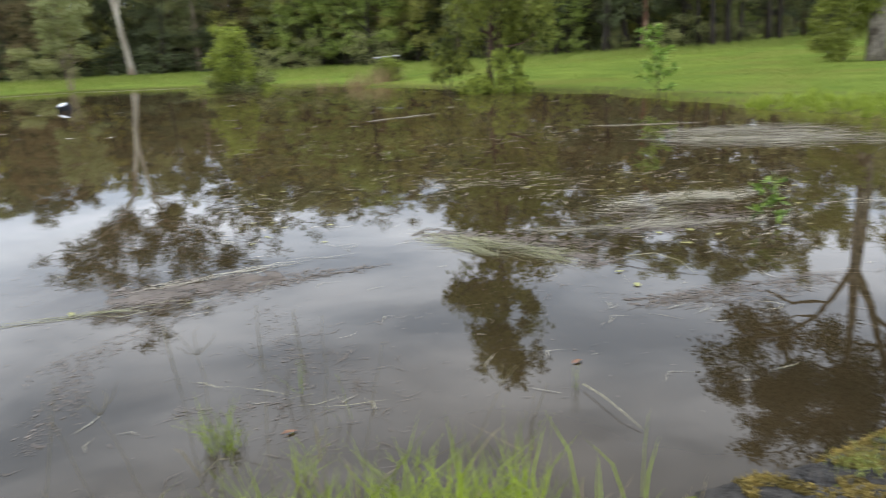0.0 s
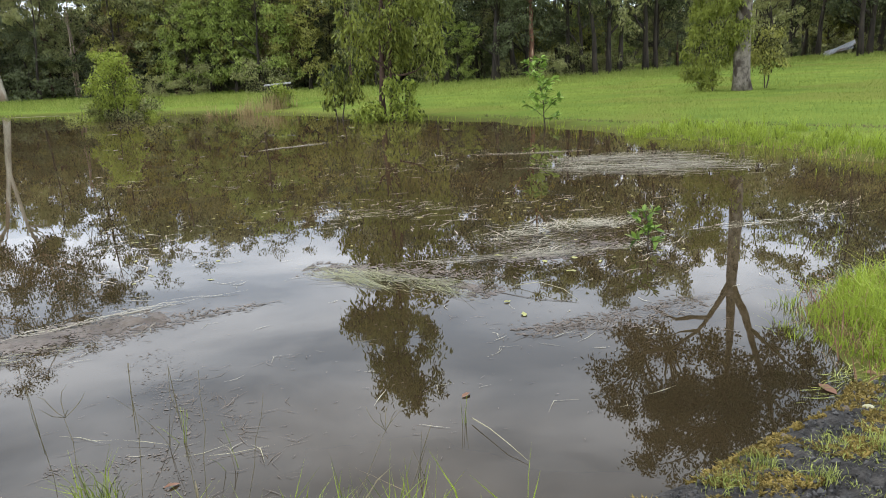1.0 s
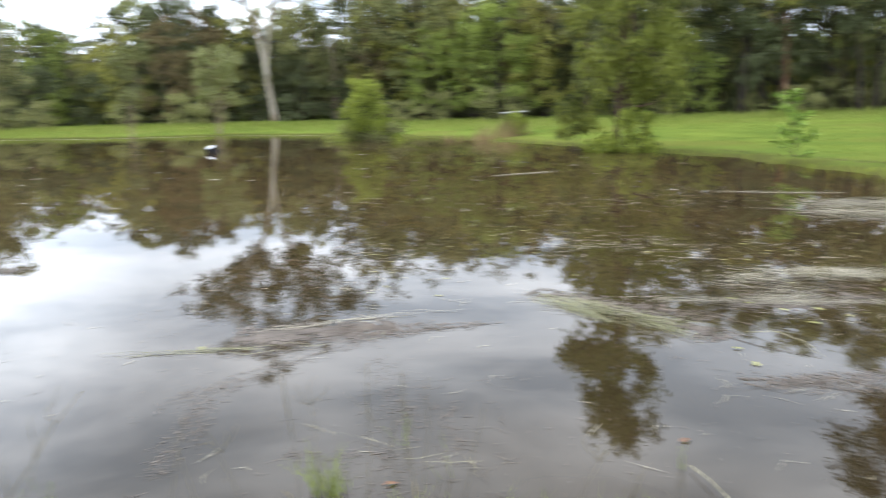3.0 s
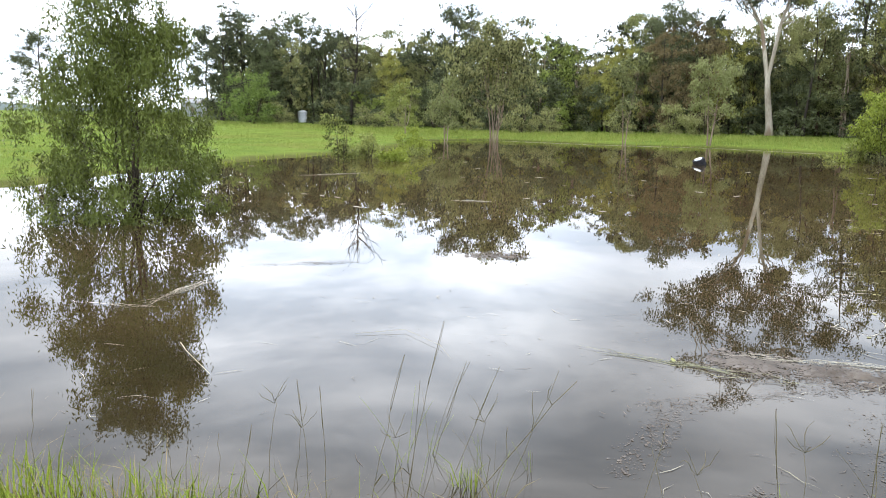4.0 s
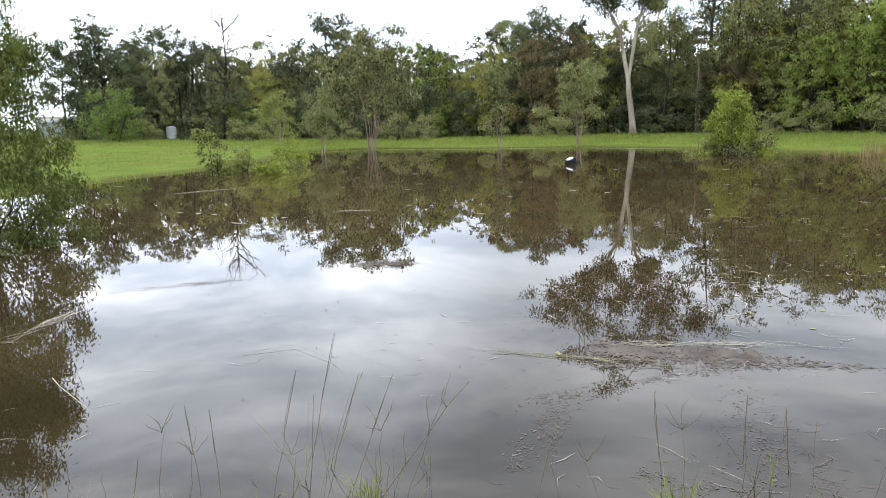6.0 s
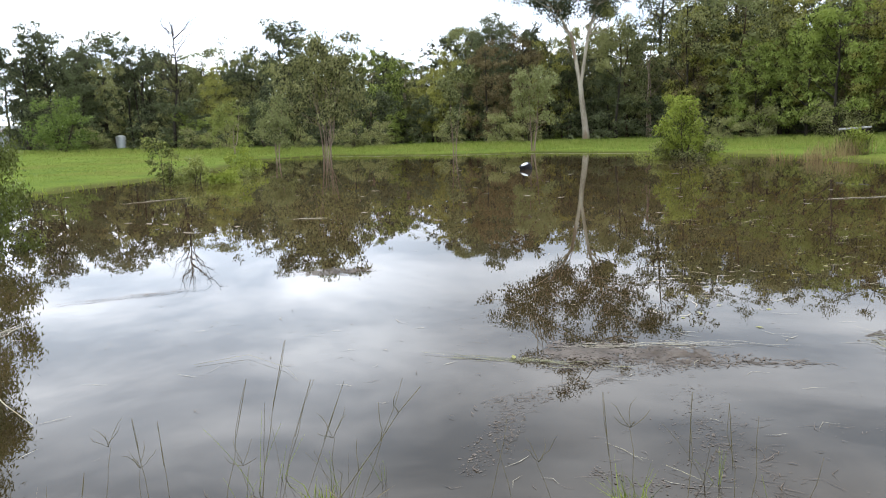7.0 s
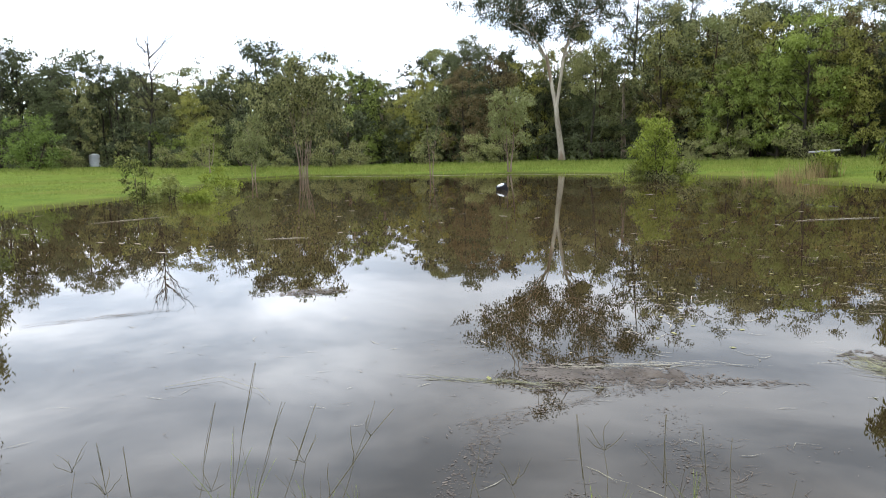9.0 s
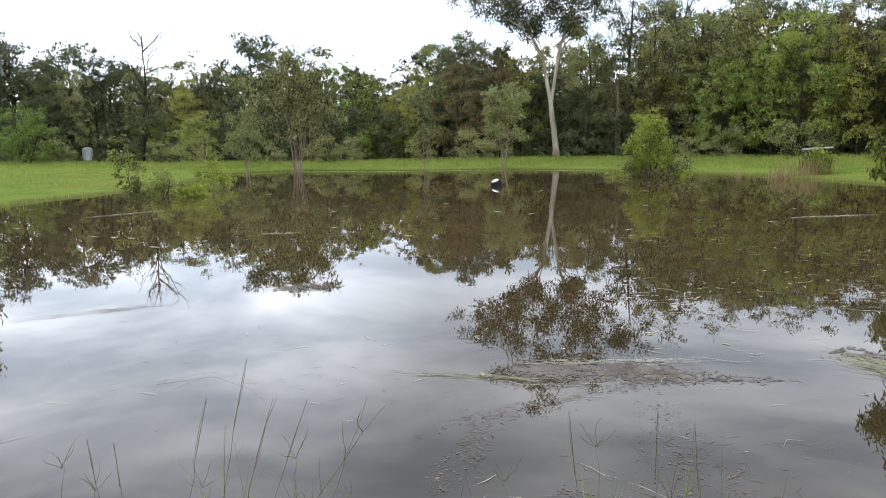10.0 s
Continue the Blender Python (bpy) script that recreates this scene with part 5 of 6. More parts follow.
tagged(new("track_grass", mesh("track_grass", v, f, G_STEM)), "line of brown dead grass, darkened for the shaded step in the meadow", "grass", kind="stuff")

# tufts on the near bank, before the camera
n = 30000
p2 = np.stack([gr.uniform(-5.4, 0.7, n), gr.uniform(-0.8, 2.9, n)], 1)
sd = shore_distance(p2)
az2 = np.degrees(np.arctan2(p2[:, 0], p2[:, 1]))
thick = np.where((az2 > -20) & (az2 < 7), 0.95, np.where(az2 < -62, 0.5, 0.06))
ok = (sd > -0.12) & (sd < 0.55) & (gr.random(n) < thick)
p2 = p2[ok]
hh = gr.uniform(0.16, 0.46, len(p2)) * np.where(az2[ok] < -60, 0.8, 1.1)
v, f = blades(lay(p2), hh, gr.uniform(0.004, 0.009, len(p2)), np.full(len(p2), 0.6), gr)
# loose tufts in the water's edge
for x, y, h, m in ((-1.0, 3.0, 0.34, 70), (-0.62, 2.75, 0.3, 24), (-0.2, 2.8, 0.26, 16), (-2.3, 2.4, 0.3, 30)):
    q = np.array([[x, y]]) + gr.normal(0, 0.035, (m, 2))
    v2, f2 = blades(np.concatenate([q, np.full((m, 1), -0.06)], 1), gr.uniform(0.4, 1.0, m) * h, gr.uniform(0.003, 0.006, m), np.full(m, 0.8), gr)
    tagged(new("grass_tuft", mesh("grass_tuft", v2, f2, G_NEAR)), "green grass tuft standing in shallow water", "grass", kind="stuff")
near = new("near_grass", mesh("near_grass", v, f, G_NEAR))
tagged(near, "green grass tufts on the near bank", "grass", kind="stuff")

n = 5200
p2 = np.stack([gr.uniform(-5.4, 0.7, n), gr.uniform(-0.8, 2.9, n)], 1)
sd = shore_distance(p2)
az2 = np.degrees(np.arctan2(p2[:, 0], p2[:, 1]))
ok = (sd > -0.1) & (sd < 0.5) & (gr.random(n) < np.where((az2 > -20) & (az2 < 12), 0.35, np.where(az2 < -62, 0.8, 0.1)))
p2 = p2[ok]
v, f = blades(lay(p2), gr.uniform(0.12, 0.5, len(p2)), gr.uniform(0.0025, 0.005, len(p2)), np.full(len(p2), 0.9), gr)
tagged(new("near_dry_grass", mesh("near_dry_grass", v, f, G_DRY)), "thin dry blades among the near bank grass", "grass", kind="stuff")

# tall dry grass and weeds in the far shallows, round the table
def stand(name, n, x, y, sx, sy, height, width, material, label, category):
    heart = np.stack([gr.normal(x, sx, 26), gr.normal(y, sy, 26)], 1)
    p2 = heart[gr.integers(0, 26, n)] + gr.normal(0, 0.16, (n, 2))
    v, f = blades(np.concatenate([p2, np.minimum(ground_z(p2), 0.2)[:, None] - 0.03], 1), height[0] + (height[1] - height[0]) * gr.random(n) ** 1.7, gr.uniform(*width, n), np.full(n, 0.6), gr)
    tagged(new(name, mesh(name, v, f, material)), label, category, kind="stuff")


stand("dry_grass", 520, -4.15, 34.3, 0.7, 0.7, (0.15, 0.95), (0.010, 0.02), G_DRY, "tall dry brownish grass standing in shallow water", "grass")
stand("dry_grass", 150, -2.75, 35.6, 0.3, 0.3, (0.3, 1.1), (0.012, 0.028), G_DRY, "tall dry grass round the table legs", "grass")
plant("weed_bush", -2.6, 36.1, "rank yellow-green weeds grown up against the table", "shrub", seed=37, height=0.95, radius=0.02, base=0.05, width=1.2,
      clusters=30, cluster_r=0.26, count=2200, leaf=(0.14, 0.05), droop=0.3, bark=TWIG, foliage=L_WATTLE, stems=4, sink=0.0)
stand("dry_grass", 170, -2.7, 35.7, 0.3, 0.25, (0.35, 1.25), (0.012, 0.026), G_DRY, "tall tan grass grown up round the table", "grass")
stand("tall_weeds", 700, -2.6, 35.9, 0.28, 0.25, (0.3, 1.3), (0.015, 0.035), L_BUSH, "tall yellow-green weeds round the table", "weeds")


# ---------------------------------------------------------------- old asphalt with moss
ax = np.concatenate([np.arange(0.7, 3.9, 0.025), np.linspace(3.95, 7.0, 50)])
ay = np.concatenate([np.linspace(-5.0, 0.95, 80), np.arange(1.0, 3.7, 0.025)])
av = np.array([(x, y) for y in ay for x in ax])
ash = shore_distance(av)
wob = 0.25 * np.sin(av[:, 0] * 3.1 + 2 * np.sin(av[:, 1] * 1.9)) + 0.12 * np.sin(av[:, 0] * 9 + av[:, 1] * 7)
inside = np.minimum.reduce([ash + 0.03, 3.25 - 0.1 * (av[:, 0] - 2) - av[:, 1] + 0.3 * wob, av[:, 0] - 0.95 + 0.9 * wob])
rough = 0.010 * np.sin(av[:, 0] * 11 + 3 * np.sin(av[:, 1] * 7)) * np.sin(av[:, 1] * 13 + np.sin(av[:, 0] * 5)) + gr.normal(0, 0.007, len(av))
azz = ground_z(av) + np.clip(inside * 0.35, -0.08, 0.014) + 0.02 * np.clip(1.2 - av[:, 1], 0, 1) + rough * np.clip(ash * 4 + 0.3, 0, 1)
cols, lines = len(ax), len(ay)
af = np.array([(r * cols + c, r * cols + c + 1, (r + 1) * cols + 1 + c, (r + 1) * cols + c) for r in range(lines - 1) for c in range(cols - 1)])
road = new("road", mesh("road", np.concatenate([av, azz[:, None]], 1), af, ASPHALT))
tagged(road, "crumbling black asphalt edge sinking into the pond bank", "road", kind="structure")


def road_z(p):
    return ground_z(p) + np.clip(0.35 * (shore_distance(p) + 0.03), -0.08, 0.014) + 0.02 * np.clip(1.2 - p[:, 1], 0, 1)


def clumps(name, n, area, height, width, lean, material, label, category, band, patch):
    q = np.stack([gr.uniform(area[0], area[1], n), gr.uniform(area[2], area[3], n)], 1)
    s = shore_distance(q)
    field = np.sin(q[:, 0] * patch + 1.7 * np.sin(q[:, 1] * patch * 0.8)) * np.sin(q[:, 1] * patch * 1.1 + 0.6) + 0.35 * np.sin(q[:, 0] * patch * 3.3 + q[:, 1] * patch * 2.7)
    q = q[(s > band[0]) & (s < band[1]) & (field > band[2])]
    m = len(q)
    v, f = blades(np.concatenate([q, (road_z(q) - 0.004)[:, None]], 1), gr.uniform(*height, m), gr.uniform(*width, m), np.full(m, lean), gr)
    tagged(new(name, mesh(name, v, f, material)), label, category, kind="stuff")


clumps("moss", 90000, (1.0, 3.4, 1.9, 3.4), (0.008, 0.03), (0.007, 0.016), 1.2, MOSS, "golden brown moss on the asphalt edge", "moss", (-0.03, 0.36, -0.1), 9.0)
clumps("creeping_weeds", 46000, (1.9, 5.0, 1.4, 5.2), (0.008, 0.04), (0.002, 0.0045), 1.5, G_TUFT, "low creeping yellow-green weeds over the asphalt", "weeds", (0.12, 2.6, 0.12), 5.5)
clumps("creeping_weeds", 52000, (2.3, 5.0, 1.4, 3.4), (0.008, 0.035), (0.002, 0.0045), 1.5, G_TUFT, "patches of low yellow-green weeds over the asphalt", "weeds", (0.25, 2.6, 0.0), 7.3)
clumps("weed_turf", 60000, (2.5, 8.0, 1.0, 6.0), (0.012, 0.05), (0.003, 0.007), 2.2, G_NEAR, "short green turf beside the asphalt", "grass", (0.3, 3.6, -0.45), 5.0)

clumps("creeping_weeds", 42000, (0.9, 6.8, -4.8, 1.7), (0.008, 0.035), (0.003, 0.006), 1.5, G_TUFT, "scattered low yellow-green weeds over the asphalt", "weeds", (0.25, 9.0, 0.35), 4.1)

# single tufts of grass in the cracks of the asphalt and at its edge
for x, y, h, m in ((1.69, 2.7, 0.09, 130), (2.27, 2.73, 0.11, 100), (2.05, 2.78, 0.07, 90), (1.49, 2.6, 0.09, 160), (2.58, 3.09, 0.06, 120), (2.5, 2.6, 0.12, 200), (1.85, 2.55, 0.08, 120), (2.8, 2.9, 0.1, 200), (3.05, 3.05, 0.12, 260)):
    q = np.array([[x, y]]) + gr.normal(0, 0.045, (m, 2))
    v, f = blades(np.concatenate([q, (road_z(q) - 0.004)[:, None]], 1), gr.uniform(0.3, 1.0, m) * h, gr.uniform(0.002, 0.005, m), np.full(m, 1.2), gr)
    tagged(new("grass_tuft", mesh("grass_tuft", v, f, G_TUFT)), "small grey-green grass tuft in the cracked asphalt", "grass", kind="stuff")

# crumbled stones on the asphalt
n = 4800
q = np.stack([gr.uniform(1.2, 3.8, n), gr.uniform(1.6, 3.4, n)], 1)
q = q[shore_distance(q) > 0.02]
pieces = []
octa = np.array([(1, 0, 0), (0, 1, 0), (-1, 0, 0), (0, -1, 0), (0, 0, 0.8), (0, 0, -0.8)], float)
for (x, y), zq in zip(q, road_z(q)):
    s = 0.005 + 0.013 * gr.random() ** 1.6
    o = octa * s * gr.uniform(0.6, 1.3, 3) @ np.array(Euler((gr.random() * 3, gr.random() * 3, gr.random() * 3)).to_matrix())
    pieces.append((o + np.array([x, y, zq + s * 0.3]), [[0, 1, 4], [1, 2, 4], [2, 3, 4], [3, 0, 4], [1, 0, 5], [2, 1, 5], [3, 2, 5], [0, 3, 5]]))
v, f = joined(pieces)
tagged(new("gravel", mesh("gravel", v, f, PEBBLE)), "loose crumbs of asphalt and gravel", "gravel", kind="stuff")
for n, (x, y, s) in enumerate(((2.46, 3.1, 0.02), (2.36, 3.12, 0.018), (1.93, 2.93, 0.016), (2.56, 3.07, 0.02))):
    bm = bmesh.new()
    bmesh.ops.create_icosphere(bm, subdivisions=2, radius=s)
    for vert in bm.verts:
        vert.co = Vector((vert.co.x * 1.5, vert.co.y, vert.co.z * 0.55)) * (1 + 0.25 * noise.noise(vert.co * 60 + Vector((n, 0, 0))))
    me = bpy.data.meshes.new("stone")
    bm.to_mesh(me)
    bm.free()
    me.materials.append(REED if n == 0 else SCUM)
    ob = new("stone", me)
    ob.matrix_basis = pose(x, y, float(road_z(np.array([[x, y]]))[0]) + s * 0.3, 0, 0, n * 50)
    tagged(ob, "small pale stone on the asphalt edge", "stone", "pale stones on the asphalt")


# ---------------------------------------------------------------- floating straw and debris
def straw(name, x, y, along, across, turn, n, length, spread, material, label, lift=0.012, heap=0.0, seed=1, width=0.008, bundles=14):
    """Long thin pieces lying on the water in overlapping bundles, each bundle combed its own way."""
    r = np.random.default_rng(seed)
    bu = r.uniform(-0.9, 0.9, bundles)
    bw = r.uniform(-0.9, 0.9, bundles) * np.sqrt(1 - bu ** 2 * 0.9)
    ba, bs = r.normal(0, spread, bundles), r.uniform(0.12, 0.42, bundles)
    k = r.choice(bundles, n, p=bs / bs.sum())
    u, w = bu[k] + r.normal(0, 1, n) * bs[k], bw[k] + r.normal(0, 1, n) * bs[k] * 0.6
    c, s = math.cos(radians(turn)), math.sin(radians(turn))
    p = np.stack([x + u * along * c - w * across * s, y + u * along * s + w * across * c, lift * r.random(n) + heap * np.exp(-(u * u + w * w) * 2.0) * r.random(n) + 0.003], 1)
    a = radians(turn) + ba[k] + r.normal(0, 0.12 + spread * 0.3, n)
    way = np.stack([np.cos(a), np.sin(a), r.normal(0, 0.02 + heap * 0.5, n)], 1)
    side = np.stack([-np.sin(a), np.cos(a), np.zeros(n)], 1)
    ll = length * r.uniform(0.3, 1.4, n)[:, None] * 0.5
    ww = width * r.uniform(0.4, 1.2, n)[:, None] * 0.5
    bend = side * ll * r.normal(0, 0.16, n)[:, None]
    v = np.stack([p - way * ll - bend * 0.3, p - way * ll * 0.2 - side * ww + bend, p + way * ll, p - way * ll * 0.2 + side * ww + bend], 1)
    v[:, :, 2] = np.maximum(v[:, :, 2], 0.002)
    ob = new(name, mesh(name, v.reshape(-1, 3), np.arange(4 * n).reshape(-1, 4), material))
    return tagged(ob, label, "straw", kind="stuff")


straw("straw_mat", 4.95, 12.1, 1.2, 1.5, -14, 950, 0.6, 0.3, STRAW, "broad raft of pale straw floating on the water", seed=301, width=0.019, bundles=34)
straw("straw_mat", 5.1, 11.7, 0.8, 1.1, -14, 420, 0.12, 1.2, SCUM, "wet brown debris under a broad straw raft", seed=344, lift=0.004, width=0.03, bundles=24)
straw("straw_mat", 3.7, 14.3, 0.8, 0.12, -8, 130, 0.5, 0.12, STRAW, "thin tail of straw drifting off a raft", seed=345, width=0.013)
straw("straw_mat", 2.25, 7.4, 0.7, 0.45, 25, 320, 0.5, 0.95, STRAW, "heaped raft of tangled straw floating on the water", heap=0.1, seed=302)
straw("straw_mat", 1.9, 6.6, 0.8, 0.22, 5, 260, 0.4, 0.35, STRAW, "flattened strip of straw beside a heaped raft", seed=312)
straw("straw_mat", 0.38, 6.05, 0.72, 0.2, -38, 300, 0.5, 0.28, STRAW_GREEN, "raft of greenish combed straw floating on the water", heap=0.05, seed=303, width=0.006)
straw("straw_mat", 0.55, 6.2, 0.6, 0.32, -30, 420, 0.1, 1.2, SCUM, "wet brown debris under a straw raft", seed=341, lift=0.004, width=0.014)
straw("straw_mat", 2.1, 7.0, 0.7, 0.5, 20, 420, 0.1, 1.2, SCUM, "wet brown debris under a straw raft", seed=342, lift=0.004, width=0.014)
straw("straw_mat", 0.7, 9.1, 0.9, 0.5, 0, 60, 0.4, 0.4, STRAW, "loose floating straws", seed=304)
straw("straw_mat", -1.72, 5.25, 0.62, 0.34, 32, 900, 0.05, 1.2, SCUM, "sodden brown debris floating on the water", seed=305, lift=0.005, width=0.0075)
straw("straw_mat", -1.95, 4.45, 0.55, 0.10, 61, 220, 0.055, 1.2, SCUM, "thin tail of sodden debris", seed=306, width=0.005)
straw("straw_mat", -2.03, 3.75, 0.4, 0.12, -62, 150, 0.05, 1.2, SCUM, "thin tail of sodden debris", seed=318, width=0.0045)
straw("straw_mat", -1.75, 5.62, 0.6, 0.05, 27, 36, 0.45, 0.2, STRAW, "few pale straws over sodden debris", seed=319)
straw("straw_mat", -2.45, 4.8, 0.5, 0.05, 15, 45, 0.45, 0.1, STRAW_GREEN, "few long green straws on the water", seed=307)
straw("straw_mat", -6.1, 7.0, 0.36, 0.2, 40, 160, 0.3, 0.4, SCUM, "small raft of sodden debris", seed=308, heap=0.03)
straw("straw_mat", 1.9, 4.75, 0.75, 0.16, 14, 70, 0.34, 0.25, SCUM, "thin straws lying on the water", seed=309, width=0.005)
straw("straw_mat", 1.95, 4.7, 0.6, 0.14, 14, 160, 0.08, 1.2, SCUM, "sodden film of debris on the water", seed=343, lift=0.003, width=0.008)
straw("straw_mat", 4.4, 7.2, 1.1, 0.12, 8, 60, 0.4, 0.2, STRAW, "thin line of straw on the water", seed=310)
straw("straw_mat", 5.3, 7.7, 0.6, 0.25, 35, 50, 0.4, 0.4, STRAW, "loose floating straws", seed=311)
straw("straw_mat", -6.89, 3.32, 0.42, 0.05, 118, 34, 0.45, 0.12, STRAW, "bundle of pale straws on the water", seed=313, width=0.009)
straw("straw_mat", -6.85, 2.6, 0.32, 0.04, 32, 12, 0.4, 0.1, STRAW, "few thin straws on the water", seed=354, width=0.005)
straw("straw_mat", -7.3, 4.9, 0.6, 0.05, 58, 40, 0.4, 0.12, SCUM, "thin line of floating straw", seed=314)
straw("straw_mat", -17.6, 13.2, 0.8, 0.05, 82, 60, 0.7, 0.06, STRAW, "long pale bundle of straw on the water", seed=315, width=0.03)
straw("straw_mat", -1.1, 18.0, 0.7, 0.05, 38, 50, 0.6, 0.1, STRAW, "long pale bundle of straw on the water", seed=316, width=0.03)
straw("straw_mat", -10.4, 11.3, 0.3, 0.05, 30, 30, 0.4, 0.15, STRAW, "small pale bundle of straw on the water", seed=317, width=0.02)
# thin pale debris strips standing in for the bright glint along the far waterline
for k, (x0, y0, x1, y1) in enumerate(((-34.0, 40.4, -27.0, 40.6), (-26.5, 40.7, -20.5, 42.6), (-19.5, 42.5, -13.6, 41.2))):
    straw("drift_line", (x0 + x1) / 2, (y0 + y1) / 2, math.hypot(x1 - x0, y1 - y0) / 2, 0.12, math.degrees(math.atan2(y1 - y0, x1 - x0)), 260, 0.7, 0.08, REED,
          "thin line of pale debris strips standing in for the waterline's glint", seed=330 + k, width=0.05, bundles=40)


straw("fallen_grass", 2.72, 3.45, 0.34, 0.16, 25, 110, 0.22, 0.6, G_TUFT, "pale green grass blades fallen over the water's edge", heap=0.05, seed=350, width=0.005, bundles=8)
straw("straw_mat", -1.1, 5.5, 0.5, 0.2, 15, 260, 0.09, 1.2, SCUM, "pinkish brown film of debris on the water", seed=351, lift=0.003, width=0.012)
straw("straw_mat", -0.8, 4.0, 0.6, 0.14, -62, 110, 0.12, 0.9, SCUM, "thin trail of sunken brown weed", seed=352, lift=0.002, width=0.0035)
straw("straw_mat", -0.85, 3.5, 0.4, 0.05, -20, 8, 0.3, 0.5, REED, "few pale bent straws on the water", seed=353, width=0.0032, bundles=5)


def debris_film(path, width, n, label, seed, flake=0.016):
    """A thin film of sodden leaf and bark flakes along a bent line on the water, ragged and with holes."""
    r = np.random.default_rng(seed)
    path = np.array(path, float)
    k = r.uniform(0, len(path) - 1.001, n)
    i0 = k.astype(int)
    step = path[i0 + 1] - path[i0]
    side = np.stack([-step[:, 1], step[:, 0]], 1) / (np.linalg.norm(step, axis=1)[:, None] + 1e-9)
    q = path[i0] + step * (k - i0)[:, None] + side * (r.normal(0, 0.42, n) * width)[:, None]
    holes = np.sin(q[:, 0] * 17 + 2 * np.sin(q[:, 1] * 11)) * np.sin(q[:, 1] * 15 + 1.5 * np.sin(q[:, 0] * 9)) + r.normal(0, 0.25, n)
    q = q[(holes > -0.42) & (shore_distance(q) < -0.03)]
    m = len(q)
    ring = np.arange(5) * 2 * math.pi / 5
    turn, ll = r.uniform(0, 6.28, m), flake * r.lognormal(0, 0.5, m)
    shape = r.uniform(0.5, 1.2, (m, 5)) * ll[:, None]
    ox, oy = np.cos(ring)[None] * shape * 1.5, np.sin(ring)[None] * shape * 0.75
    v = np.stack([q[:, :1] + ox * np.cos(turn)[:, None] - oy * np.sin(turn)[:, None], q[:, 1:] + ox * np.sin(turn)[:, None] + oy * np.cos(turn)[:, None],
                  np.repeat(0.0012 + 0.0025 * r.random((m, 1)), 5, 1)], 2).reshape(-1, 3)
    tagged(new("debris_film", mesh("debris_film", v, np.arange(m * 5).reshape(-1, 5), FILM)), label, "debris", kind="stuff")


debris_film([(-2.42, 5.12), (-1.9, 5.3), (-1.3, 5.58)], 0.26, 5200, "film of sodden brown leaf flakes floating on the water", 361, 0.0085)
debris_film([(-1.4, 5.35), (-1.5, 5.0), (-1.86, 4.5), (-2.08, 3.95), (-1.98, 3.4), (-1.85, 3.0)], 0.11, 1200, "thin trail of sodden brown flakes", 362, 0.0036)
debris_film([(-1.2, 4.85), (-1.1, 4.25), (-0.92, 3.9), (-0.8, 3.4), (-0.72, 3.0)], 0.22, 950, "thin trail of sodden pinkish flakes", 363, 0.0031)
debris_film([(-0.82, 3.36), (-1.35, 3.33)], 0.1, 300, "thin trail of sodden pinkish flakes", 364, 0.0040)
debris_film([(1.1, 4.6), (1.7, 4.72), (2.5, 4.95)], 0.16, 1300, "film of sodden flakes floating on the water", 365, 0.0065)
debris_film([(1.35, 6.45), (2.0, 6.45), (2.6, 6.85)], 0.24, 1500, "film of sodden flakes beside a straw raft", 366, 0.009)
debris_film([(-0.3, 6.7), (0.2, 6.5), (0.8, 5.9), (1.15, 5.45)], 0.22, 2200, "film of sodden flakes under a straw raft", 367, 0.009)
debris_film([(-6.4, 6.8), (-5.9, 7.15)], 0.18, 420, "small film of sodden flakes on the water", 368, 0.012)


def strewn(name, n, near_d, far_d, az0, az1, length, width, material, label, category, seed, round_shape=False):
    """Small flat pieces lying about on the water."""
    r = np.random.default_rng(seed)
    dist = np.exp(r.uniform(math.log(near_d), math.log(far_d), n))
    azs = np.radians(r.uniform(az0, az1, n))
    q = np.stack([dist * np.sin(azs), dist * np.cos(azs)], 1)
    keep_clump = np.sin(q[:, 0] * 1.1 + 2 * np.sin(q[:, 1] * 0.7)) + np.sin(q[:, 1] * 1.6) + r.normal(0, 0.8, n) > 0.1
    q = q[(shore_distance(q) < -0.12) & keep_clump]
    pieces = []
    for x, y in q:
        a, ll = r.normal(0.35, 0.7), length * r.uniform(0.3, 1.3)
        w = width * r.uniform(0.6, 1.4) * (0.6 + 0.06 * math.hypot(x, y))
        c, s = math.cos(a), math.sin(a)
        o = 0.0 if round_shape else r.normal(0, 0.2) * ll
        z = 0.003 + 0.003 * r.random()
        pieces.append((np.array([(x - c * ll / 2, y - s * ll / 2, z), (x + s * (o - w), y - c * (o - w), z), (x + c * ll / 2, y + s * ll / 2, z), (x + s * (o + w), y - c * (o + w), z)]), [[0, 1, 2, 3]]))
    v, f = joined(pieces)
    tagged(new(name, mesh(name, v, f, material)), label, category, kind="stuff")


strewn("loose_straw", 500, 3.4, 36, -72, 34, 0.2, 0.0028, STRAW, "single straws strewn over the water", "straw", 320)
strewn("loose_straw", 820, 6.2, 16, -17, 24, 0.30, 0.0048, STRAW, "many thin straws drifting on the water", "straw", 321)
strewn("leaf_litter", 420, 6.4, 16, -15, 26, 0.065, 0.018, LITTER, "small yellowed leaves drifting on the water", "leaves", 322, True)
strewn("loose_straw", 420, 4.6, 9, -60, 30, 0.12, 0.002, SCUM, "short dark straws strewn over the water", "straw", 326)
strewn("sunken_weed", 300, 2.8, 4.6, -36, -4, 0.16, 0.0022, SCUM, "thin brown weed strands at the water's surface", "weed", 323)
strewn("sunken_weed", 120, 3.0, 5.0, -66, -36, 0.16, 0.0022, SCUM, "thin brown weed strands at the water's surface", "weed", 324)
